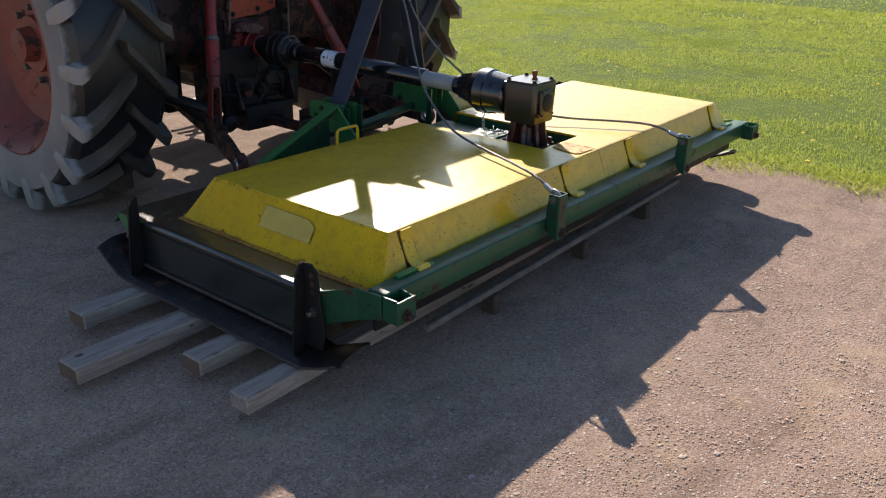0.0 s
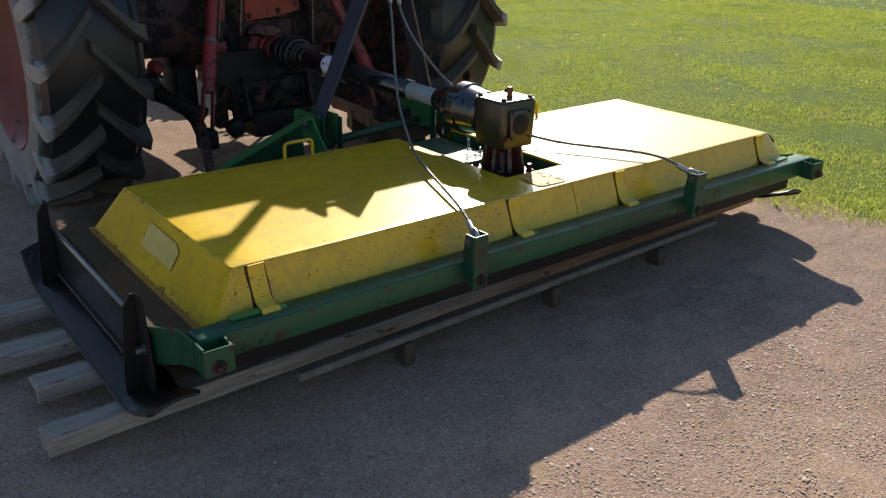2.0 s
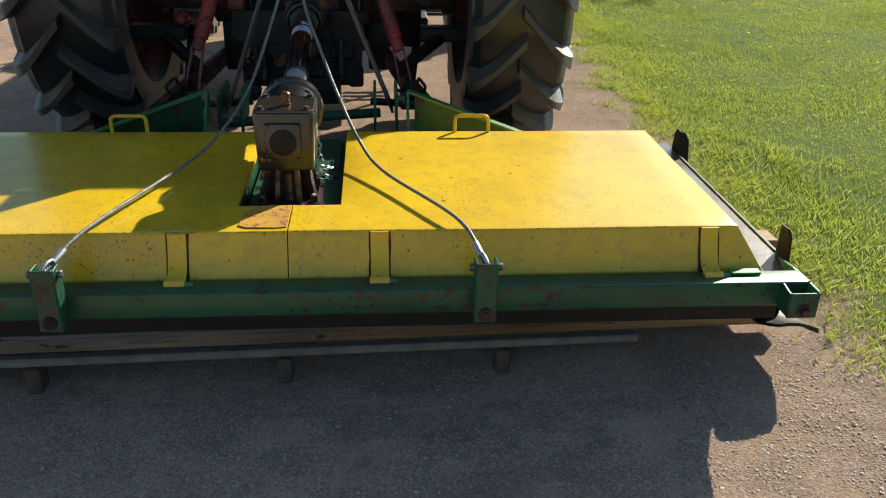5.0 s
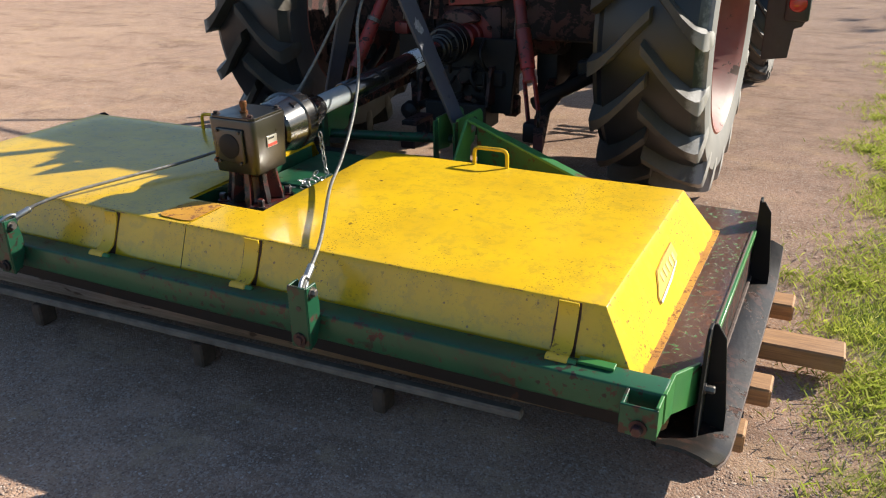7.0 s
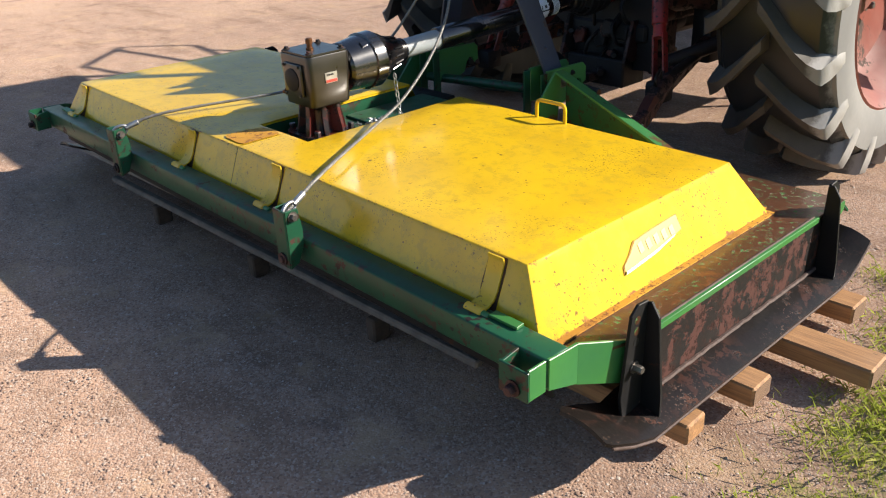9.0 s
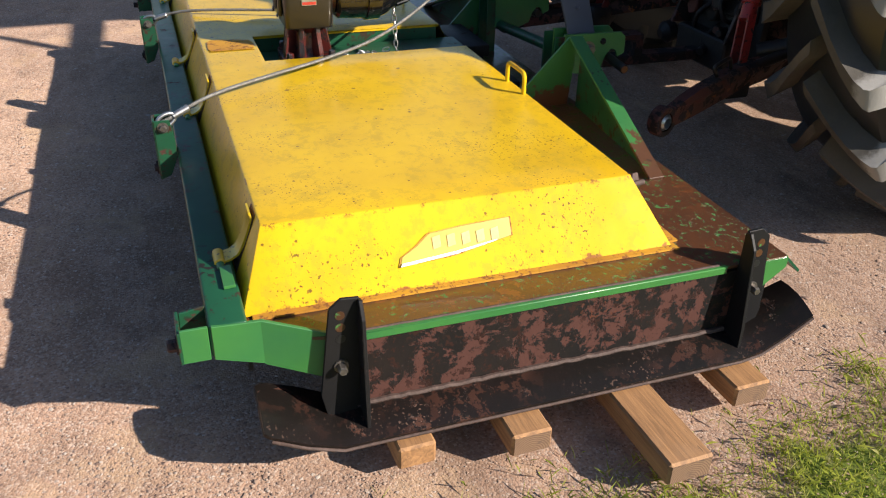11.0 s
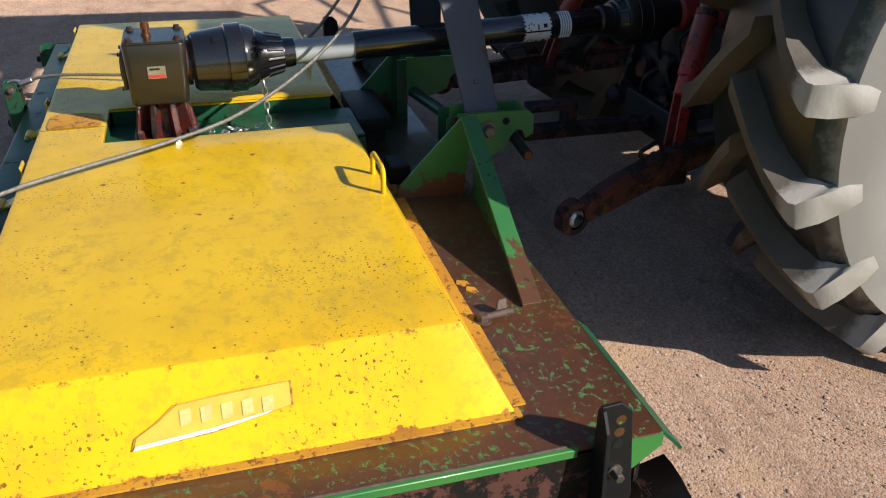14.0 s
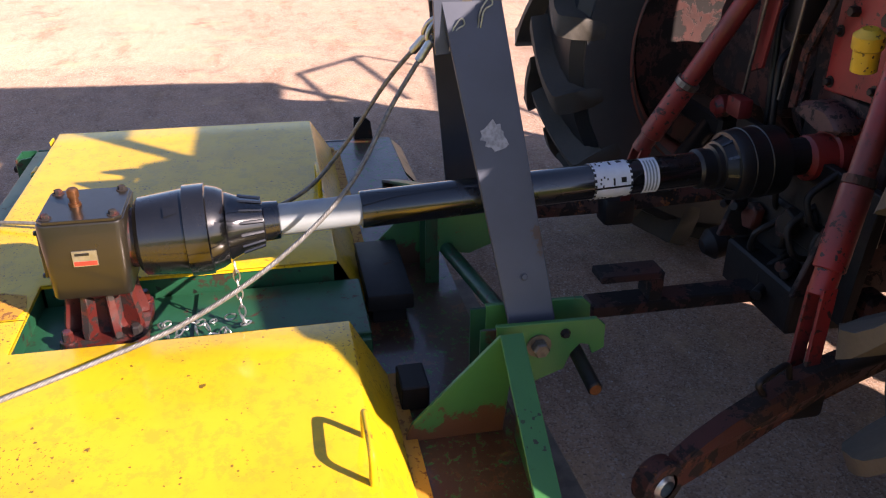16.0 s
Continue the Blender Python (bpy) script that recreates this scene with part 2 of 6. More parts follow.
# outer tread shoulders paler: dry dust, plus the sun on them put into the colour
for shoulder, inner in ((RUBBER, 1.335), (LUG, 1.312)):
    ln, ll = shoulder.node_tree.nodes, shoulder.node_tree.links
    far = ln.new("ShaderNodeSeparateXYZ")
    ll.new(ln.new("ShaderNodeTexCoord").outputs["Object"], far.inputs[0])
    lit_rim_dust = step(ln, ll, calc(ln, ll, "ADD", calc(ln, ll, "ABSOLUTE", far.outputs[0], 0.0), calc(ln, ll, "MULTIPLY", nz(ln, ll, 22, 5, 0.7), 0.06)), inner, inner + 0.035)
    ll.new(blend(ln, ll, calc(ln, ll, "MULTIPLY", lit_rim_dust, 0.85), ln["Principled BSDF"].inputs["Base Color"].links[0].from_socket, (0.30, 0.29, 0.27)), ln["Principled BSDF"].inputs["Base Color"])
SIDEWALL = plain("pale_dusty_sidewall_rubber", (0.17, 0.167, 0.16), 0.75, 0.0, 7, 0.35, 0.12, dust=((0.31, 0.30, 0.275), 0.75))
RIM = paint("faded_red_rim_paint", (0.25, 0.062, 0.040), (0.16, 0.032, 0.022), (0.055, 0.030, 0.022), 0.58, 6, 0.5, dust=((0.17, 0.11, 0.08), 0.4))
PAPER = plain("white_sticker", (0.84, 0.86, 0.90), 0.35, 0.0, 30, 0.12, 0.02)
INK = plain("black_ink", (0.012, 0.012, 0.013), 0.4)
STICKER_RED = plain("red_sticker", (0.55, 0.05, 0.03), 0.35)
PRINT = plain("worn_pale_print", (0.63, 0.50, 0.18), 0.4, 0.0, 40, 0.3, 0.03)
CREAM = plain("faded_cream_sticker", (0.60, 0.42, 0.05), 0.4, 0.0, 18, 0.2, 0.03)
LAMP_RED = plain("red_lamp_lens", (0.45, 0.015, 0.015), 0.2, coat=0.5)
GLASS_DARK = plain("dark_cab_trim", (0.02, 0.02, 0.022), 0.4)


def wood_mat():
    m, n, l, b = mat("weathered_pine")
    grain = nz(n, l, 16, 7, 0.7, stretch=(0.22, 4.0, 4.0), distort=0.8)
    c = blend(n, l, step(n, l, grain, 0.3, 0.72), (0.42, 0.215, 0.082), (0.17, 0.082, 0.032))
    info = n.new("ShaderNodeObjectInfo")
    c = blend(n, l, calc(n, l, "MULTIPLY", info.outputs["Random"], 0.10), c, (0.34, 0.25, 0.19))
    c = blend(n, l, calc(n, l, "MULTIPLY", step(n, l, nz(n, l, 1.4, 6, 0.7), 0.46, 0.64), 0.25), c, (0.32, 0.23, 0.16))
    along = n.new("ShaderNodeSeparateXYZ")
    l.new(n.new("ShaderNodeTexCoord").outputs["Object"], along.inputs[0])
    c = blend(n, l, calc(n, l, "MULTIPLY", step(n, l, calc(n, l, "ADD", along.outputs[0], calc(n, l, "MULTIPLY", nz(n, l, 3, 5), 0.6)), 1.35, -0.5), 0.80), c, blend(n, l, step(n, l, grain, 0.35, 0.65), (0.43, 0.36, 0.31), (0.24, 0.19, 0.155)))
    c = blend(n, l, step(n, l, nz(n, l, 45, 4, 0.6, stretch=(0.12, 1.0, 1.0)), 0.64, 0.68), c, (0.11, 0.065, 0.04))
    knots = step(n, l, nz(n, l, 9, 2, 0.4, stretch=(0.8, 2, 2)), 0.70, 0.73)
    c = blend(n, l, knots, c, (0.10, 0.055, 0.03))
    l.new(c, b.inputs["Base Color"])
    b.inputs["Roughness"].default_value = 0.75
    relief(n, l, b, grain, 0.35, 0.004)
    return m


WOOD = wood_mat()


def end_grain_mat():
    m, n, l, b = mat("sawn_end_grain")
    w = n.new("ShaderNodeTexWave")
    w.wave_type, w.rings_direction = "RINGS", "X"
    w.inputs["Scale"].default_value, w.inputs["Distortion"].default_value = 55.0, 3.0
    l.new(n.new("ShaderNodeTexCoord").outputs["Object"], w.inputs["Vector"])
    c = blend(n, l, w.outputs["Fac"], (0.22, 0.135, 0.08), (0.13, 0.075, 0.045))
    c = blend(n, l, step(n, l, nz(n, l, 30, 5, 0.7), 0.5, 0.7), c, (0.12, 0.075, 0.05))
    l.new(c, b.inputs["Base Color"])
    b.inputs["Roughness"].default_value = 0.9
    return m


WOOD_END = end_grain_mat()
WOOD_DARK = plain("dark_damp_wood", (0.10, 0.065, 0.045), 0.85, 0.0, 20, 0.5, 0.3)
WOOD_GREY = plain("grey_weathered_wood", (0.21, 0.175, 0.145), 0.85, 0.0, 20, 0.4, 0.3)


def ground_mat():
    """Reddish gravel yard and a lawn beyond an uneven edge."""
    m, n, l, b = mat("gravel_yard_and_lawn")
    geo = n.new("ShaderNodeNewGeometry").outputs["Position"]
    sep = n.new("ShaderNodeSeparateXYZ")
    l.new(geo, sep.inputs[0])
    grit = nz(n, l, 70, 5, 0.75, geo)
    mid = nz(n, l, 5.5, 6, 0.65, geo)
    big = nz(n, l, 0.5, 4, 0.55, geo)
    c = blend(n, l, step(n, l, mid, 0.32, 0.7), (0.47, 0.305, 0.217), (0.32, 0.212, 0.153))
    c = blend(n, l, step(n, l, big, 0.4, 0.7), c, (0.50, 0.335, 0.235))
    v = n.new("ShaderNodeTexVoronoi")
    v.inputs["Scale"].default_value = 170
    l.new(geo, v.inputs["Vector"])
    hue = n.new("ShaderNodeSeparateColor")
    l.new(v.outputs["Color"], hue.inputs[0])
    c = blend(n, l, calc(n, l, "MULTIPLY", step(n, l, hue.outputs[0], 0.55, 0.95), 0.6), c, (0.58, 0.47, 0.39))
    c = blend(n, l, calc(n, l, "MULTIPLY", step(n, l, hue.outputs[1], 0.6, 0.95), 0.55), c, (0.17, 0.11, 0.085))
    c = blend(n, l, calc(n, l, "MULTIPLY", step(n, l, grit, 0.45, 0.75), 0.35), c, (0.22, 0.14, 0.10))
    oil = step(n, l, nz(n, l, 1.7, 7, 0.7, geo, distort=0.5), 0.56, 0.70)
    c = blend(n, l, calc(n, l, "MULTIPLY", oil, 0.5), c, (0.12, 0.085, 0.07))
    damp = step(n, l, nz(n, l, 0.9, 6, 0.75, geo, stretch=(1.0, 3.0, 1.0)), 0.50, 0.66)
    c = blend(n, l, calc(n, l, "MULTIPLY", damp, 0.5), c, (0.19, 0.12, 0.08))
    c = blend(n, l, calc(n, l, "MULTIPLY", step(n, l, nz(n, l, 3.2, 6, 0.7, geo), 0.52, 0.66), 0.45), c, (0.52, 0.36, 0.22))
    pale = step(n, l, nz(n, l, 190, 2, 0.5, geo), 0.72, 0.76)
    c = blend(n, l, pale, c, (0.62, 0.56, 0.50))
    # the lawn's edge runs roughly along y and swings outwards near and far
    y = sep.outputs[1]
    edge = calc(n, l, "ADD", calc(n, l, "MULTIPLY", calc(n, l, "POWER", calc(n, l, "ABSOLUTE", calc(n, l, "SUBTRACT", y, 2.6), 0), 1.35), 0.035), 5.36)
    edge = calc(n, l, "ADD", edge, calc(n, l, "MULTIPLY", calc(n, l, "MAXIMUM", calc(n, l, "SUBTRACT", 2.6, y), 0.0), 0.07))
    wob = calc(n, l, "MULTIPLY", calc(n, l, "SUBTRACT", nz(n, l, 2.2, 6, 0.7, geo), 0.5), 1.0)
    inside = calc(n, l, "ADD", calc(n, l, "SUBTRACT", sep.outputs[0], edge), wob)
    lawn = step(n, l, inside, -0.03, 0.14)
    soil = blend(n, l, step(n, l, nz(n, l, 9, 6, 0.7, geo), 0.35, 0.7), (0.125, 0.175, 0.034), (0.175, 0.21, 0.048))
    soil = blend(n, l, calc(n, l, "MULTIPLY", step(n, l, nz(n, l, 130, 3, 0.7, geo), 0.45, 0.75), 0.5), soil, (0.09, 0.14, 0.02))
    soil = blend(n, l, step(n, l, nz(n, l, 1.1, 5, 0.6, geo), 0.62, 0.74), soil, (0.21, 0.185, 0.07))
    c = blend(n, l, lawn, c, soil)
    l.new(c, b.inputs["Base Color"])
    b.inputs["Roughness"].default_value = 0.92
    b.inputs["Specular IOR Level"].default_value = 0.05
    h = calc(n, l, "ADD", calc(n, l, "MULTIPLY", v.outputs["Distance"], -0.6), calc(n, l, "MULTIPLY", grit, 0.8))
    h = calc(n, l, "ADD", h, calc(n, l, "MULTIPLY", mid, 1.2))
    b.inputs["Diffuse Roughness"].default_value = 0.5
    relief(n, l, b, h, 0.5, 0.0062)
    return m


GROUND = ground_mat()


def island_mat(name, colours, rough=0.8, mottle=()):
    m, n, l, b = mat(name)
    r = n.new("ShaderNodeNewGeometry").outputs["Random Per Island"]
    ramp = n.new("ShaderNodeValToRGB")
    e = ramp.color_ramp.elements
    while len(e) < len(colours):
        e.new(0.5)
    for i, col in enumerate(colours):
        e[i].position, e[i].color = i / (len(colours) - 1), (*col, 1)
    l.new(r, ramp.inputs[0])
    c = blend(n, l, calc(n, l, "MULTIPLY", nz(n, l, 40, 3), 0.2), ramp.outputs[0], tuple(v * 0.5 for v in colours[0]))
    if mottle:
        geo = n.new("ShaderNodeNewGeometry").outputs["Position"]
        for scale, lo, hi, amount, tint in mottle:
            c = blend(n, l, calc(n, l, "MULTIPLY", step(n, l, nz(n, l, scale, 5, 0.65, geo), lo, hi), amount), c, tint)
    l.new(c, b.inputs["Base Color"])
    b.inputs["Roughness"].default_value = rough
    return m, b


STONE, _ = island_mat("gravel_stones", [(0.20, 0.13, 0.10), (0.42, 0.27, 0.19), (0.50, 0.37, 0.28), (0.30, 0.19, 0.135), (0.60, 0.51, 0.43)])
BLADE, bb = island_mat("grass_blades", [(0.215, 0.28, 0.045), (0.33, 0.39, 0.06), (0.43, 0.45, 0.09), (0.27, 0.33, 0.045), (0.52, 0.46, 0.21)], 0.6,
                       [(0.8, 0.50, 0.66, 0.4, (0.13, 0.18, 0.018)), (2.6, 0.50, 0.66, 0.6, (0.38, 0.41, 0.06)), (6.0, 0.58, 0.70, 0.6, (0.11, 0.15, 0.018))])
bb.inputs["Specular IOR Level"].default_value = 0.2
bn, bl_ = BLADE.node_tree.nodes, BLADE.node_tree.links
thin = bn.new("ShaderNodeBsdfTranslucent")
both = bn.new("ShaderNodeMixShader")
both.inputs[0].default_value = 0.5
bl_.new(bb.inputs["Base Color"].links[0].from_socket, thin.inputs[0])
bl_.new(bb.outputs[0], both.inputs[1])
bl_.new(thin.outputs[0], both.inputs[2])
bl_.new(both.outputs[0], bn["Material Output"].inputs[0])
FLOWER = plain("yellow_petals", (0.75, 0.52, 0.02), 0.6)
LEAF, _ = island_mat("tree_leaves", [(0.04, 0.08, 0.015), (0.06, 0.11, 0.02), (0.09, 0.13, 0.03)], 0.6)
BARK = plain("grey_brown_bark", (0.13, 0.09, 0.065), 0.9, 0.0, 8, 0.5, 0.6)

# ---------------------------------------------------------------- mesh helpers
BASE = {}


def thing(name, x, y, z, label, category, group="", kind=""):
    """A top-level Empty at the base of a thing that parents its parts."""
    ob = new(name)
    ob.empty_display_size = 0.1
    ob.location = (x, y, z)
    BASE[ob] = Vector((x, y, z))
    return tagged(ob, label, category, group, kind)


def part(name, bm, material, parent=None, label="", smooth=None):
    """Links a bmesh, modelled in world metres, as one mesh object under a thing or a part."""
    if parent is not None:
        bmesh.ops.translate(bm, vec=-BASE[parent], verts=bm.verts)
    bmesh.ops.recalc_face_normals(bm, faces=bm.faces)
    me = bpy.data.meshes.new(name)
    if smooth is not None:
        for f in bm.faces:
            f.smooth = True
        for e in bm.edges:
            if len(e.link_faces) == 2 and e.calc_face_angle(0) > radians(smooth):
                e.smooth = False
    bm.to_mesh(me)
    bm.free()
    me.materials.append(material)
    ob = new(name, me)
    if parent is not None:
        ob.parent = parent
        BASE[ob] = BASE[parent]
    if label:
        ob["label"] = label
    return ob


def box(x0, x1, y0, y1, z0, z1, bevel=0.0, seg=2, bm=None):
    out = bm or bmesh.new()
    vs = bmesh.ops.create_cube(out, size=1.0)["verts"]
    bmesh.ops.scale(out, vec=(x1 - x0, y1 - y0, z1 - z0), verts=vs)
    bmesh.ops.translate(out, vec=((x0 + x1) / 2, (y0 + y1) / 2, (z0 + z1) / 2), verts=vs)
    if bevel:
        es = list({e for v in vs for e in v.link_edges})
        bmesh.ops.bevel(out, geom=es, offset=bevel, segments=seg, profile=0.5, affect="EDGES")
    return out


def slab(points, thick, bevel=0.0, bm=None):
    """A flat plate: an outline of 3D points (in one plane), given a thickness along its normal, half to each side."""
    out = bm or bmesh.new()
    ps = [Vector(p) for p in points]
    nrm = Vector((0, 0, 0))
    for i in range(len(ps)):
        nrm += (ps[i] - ps[0]).cross(ps[(i + 1) % len(ps)] - ps[0])
    nrm.normalize()
    a = [out.verts.new(p - nrm * thick / 2) for p in ps]
    b = [out.verts.new(p + nrm * thick / 2) for p in ps]
    fs = [out.faces.new(a[::-1]), out.faces.new(b)]
    for i in range(len(ps)):
        j = (i + 1) % len(ps)
        fs.append(out.faces.new((a[i], a[j], b[j], b[i])))
    if bevel:
        es = list({e for f in fs for e in f.edges})
        bmesh.ops.bevel(out, geom=es, offset=bevel, segments=1, profile=0.5, affect="EDGES")
    return out


def thicken(bm, depth):
    """Closes an open sheet into a plate: a second skin behind it and walls along its rim."""
    bm.normal_update()
    front = bm.faces[:]
    rim = [e for e in bm.edges if len(e.link_faces) == 1]
    back = {v: bm.verts.new(v.co - v.normal * depth) for v in bm.verts[:]}
    walls = []
    for e in rim:
        f = e.link_faces[0]
        a, b = e.verts
        order = [lp.vert for lp in f.loops]
        if order[(order.index(a) + 1) % len(order)] is not b:
            a, b = b, a
        walls.append((b, a, back[a], back[b]))
    for f in front:
        bm.faces.new([back[v] for v in reversed(f.verts)])
    for w in walls:
        bm.faces.new(w)


def frame_of(axis):
    axis = axis.normalized()
    side = axis.cross(Vector((0, 0, 1)) if abs(axis.z) < 0.9 else Vector((1, 0, 0))).normalized()
    return axis, side, side.cross(axis).normalized()


def lathe(p0, p1, profile, seg=24, bm=None, cap=True):
    """Turns (distance along p0->p1, radius) pairs round that axis."""
    out = bm or bmesh.new()
    p0, p1 = Vector(p0), Vector(p1)
    ax, u, v = frame_of(p1 - p0)
    rings = []
    for d, r in profile:
        c = p0 + ax * d
        rings.append([out.verts.new(c + (u * math.cos(k * math.tau / seg) + v * math.sin(k * math.tau / seg)) * r) for k in range(seg)])
    for a, b in zip(rings, rings[1:]):
        for k in range(seg):
            j = (k + 1) % seg
            out.faces.new((a[k], a[j], b[j], b[k]))
    if cap:
        out.faces.new(rings[0][::-1])
        out.faces.new(rings[-1])
    return out


def rod(p0, p1, r, seg=14, bm=None, r1=None, edge=0.0):
    p0, p1 = Vector(p0), Vector(p1)
    d = (p1 - p0).length
    r1 = r if r1 is None else r1
    pr = [(0, r), (d, r1)] if not edge else [(0, r - edge), (edge, r), (d - edge, r1), (d, r1 - edge)]
    return lathe(p0, p1, pr, seg, bm)


def sweep(points, r, seg=10, bm=None, closed=False):
    """A round bar along a line of points."""
    out = bm or bmesh.new()
    ps = [Vector(p) for p in points]
    rings, u = [], None
    for i, p in enumerate(ps):
        a = ps[i - 1] if (i or closed) else p
        b = ps[(i + 1) % len(ps)] if (i + 1 < len(ps) or closed) else p
        ax = (b - a).normalized()
        if u is None:
            _, u, _ = frame_of(ax)
        u = (u - ax * u.dot(ax)).normalized()
        v = ax.cross(u)
        rings.append([out.verts.new(p + (u * math.cos(k * math.tau / seg) + v * math.sin(k * math.tau / seg)) * r) for k in range(seg)])
    pairs = list(zip(rings, rings[1:])) + ([(rings[-1], rings[0])] if closed else [])
    for a, b in pairs:
        for k in range(seg):
            j = (k + 1) % seg
            out.faces.new((a[k], a[j], b[j], b[k]))
    if not closed:
        out.faces.new(rings[0][::-1])
        out.faces.new(rings[-1])
    return out


def rounded(points, r, n=4):
    """Rounds the inner corners of a line of points."""
    ps = [Vector(p) for p in points]
    out = [ps[0]]
    for a, p, b in zip(ps, ps[1:], ps[2:]):
        d0, d1 = (a - p), (b - p)
        k = min(r, d0.length * 0.49, d1.length * 0.49)
        s, e = p + d0.normalized() * k, p + d1.normalized() * k
        for i in range(n + 1):
            t = i / n
            out.append(s * (1 - t) ** 2 + p * 2 * t * (1 - t) + e * t * t)
    out.append(ps[-1])
    return out


def hexbolt(p0, axis, r, h, bm=None, washer=True):
    """A hexagonal bolt head standing on p0."""
    p0, axis = Vector(p0), Vector(axis).normalized()
    out = bm or bmesh.new()
    if washer:
        lathe(p0, p0 + axis, [(0, r * 1.5), (h * 0.18, r * 1.5)], 14, out)
    lathe(p0 + axis * h * 0.18, p0 + axis, [(0, r), (h * 0.8, r), (h, r * 0.82)], 6, out)
    return out

# ---------------------------------------------------------------- ground
def ground_height(x, y):
    return 0.012 * (noise.noise(Vector((x * 1.3, y * 1.3, 3.1))) - 0.2) + 0.004 * noise.noise(Vector((x * 6, y * 6, 1.7)))


def build_ground():
    """One sheet: finely uneven near the machine, flat out to the horizon."""
    xs = [-900, -250, -90, -40, -20, -12] + [-8 + 0.16 * i for i in range(126)] + [16, 22, 40, 90, 250, 900]
    ys = [-900, -250, -90, -30, -12] + [-6 + 0.16 * i for i in range(132)] + [20, 30, 60, 150, 400, 900]
    verts = [(x, y, ground_height(x, y) if -8 < x < 12 and -6 < y < 15 else 0.0) for y in ys for x in xs]
    w = len(xs)
    faces = [(j * w + i, j * w + i + 1, (j + 1) * w + i + 1, (j + 1) * w + i) for j in range(len(ys) - 1) for i in range(w - 1)]
    me = bpy.data.meshes.new("ground")
    me.from_pydata(verts, [], faces)
    me.materials.append(GROUND)
    for p in me.polygons:
        p.use_smooth = True
    return tagged(new("ground", me), "reddish-brown gravel yard with a mown lawn beside it", "ground", kind="structure")


build_ground()

# ---------------------------------------------------------------- timbers under the mower
def timber(x0, y0, x1, y1, w, z0, z1, label, group, wood=WOOD):
    """A sawn beam from one end to the other, with slightly worn edges."""
    a, b = Vector((x0, y0, 0)), Vector((x1, y1, 0))
    bm = box(-(b - a).length / 2, (b - a).length / 2, -w / 2, w / 2, 0, z1 - z0, 0.006, 1)
    me = part("sawn_timber", bm, wood)
    me.matrix_world = Matrix.Translation(((x0 + x1) / 2, (y0 + y1) / 2, z0)) @ Matrix.Rotation(math.atan2(y1 - y0, x1 - x0), 4, "Z")
    if w > 0.09:
        h = (b - a).length / 2
        for e in (-1, 1):
            x0_, x1_ = sorted((e * (h - 0.002), e * (h + 0.0015)))
            cap = part("end_grain", box(x0_, x1_, -w / 2 + 0.006, w / 2 - 0.006, 0.006, z1 - z0 - 0.006), WOOD_END, None, "darker sawn end grain")
            cap.parent = me
    return tagged(me, label, "timber", group)


BEAMS = "sawn beams under the mower"
BZ0, BZ1 = 0.043, 0.105
timber(1.424, 2.758, 5.14, 2.820, 0.105, BZ0, BZ1, "weathered pine beam lying under the mower's front", BEAMS)
timber(1.209, 2.418, 5.317, 2.522, 0.116, BZ0, BZ1, "long knotty pine beam under the mower deck", BEAMS)
timber(1.504, 2.152, 5.130, 2.222, 0.102, BZ0, BZ1, "short-ended pine beam under the mower deck", BEAMS)
timber(1.460, 1.842, 5.090, 1.959, 0.090, BZ0, BZ1, "knotty brown pine beam under the mower's rear", BEAMS)
# low bearers that carry the beams, out of sight below the deck
for gx in (2.15, 4.55):
    timber(gx, 2.02, gx + 0.02, 2.86, 0.12, 0.0, BZ0, "flat grey board carrying the pine beams", "bearers", WOOD_GREY)
timber(2.55, 3.10, 4.47, 3.165, 0.12, 0.0, 0.045, "weathered grey board with a bolt under the front edge", "boards", WOOD_GREY)
timber(2.19, 1.690, 4.51, 1.765, 0.035, 0.086, 0.114, "thin grey batten lying on blocks behind the beams", "boards", WOOD_GREY)
for bx, by in ((2.62, 1.705), (3.37, 1.728), (4.06, 1.75)):
    timber(bx - 0.022, by, bx + 0.022, by, 0.07, 0.0, 0.086, "short grey wooden block under the thin batten", "blocks", WOOD_DARK)

# ---------------------------------------------------------------- the mower
XC = 3.375
mower = thing("rotary_mower", XC, 2.3, 0.072, "wide green and yellow tractor slasher mower resting on pine beams", "mower")
DZ = 0.355
X0, X1 = 2 * XC - 4.975, 4.975
Y0, Y1 = 1.60, 2.985

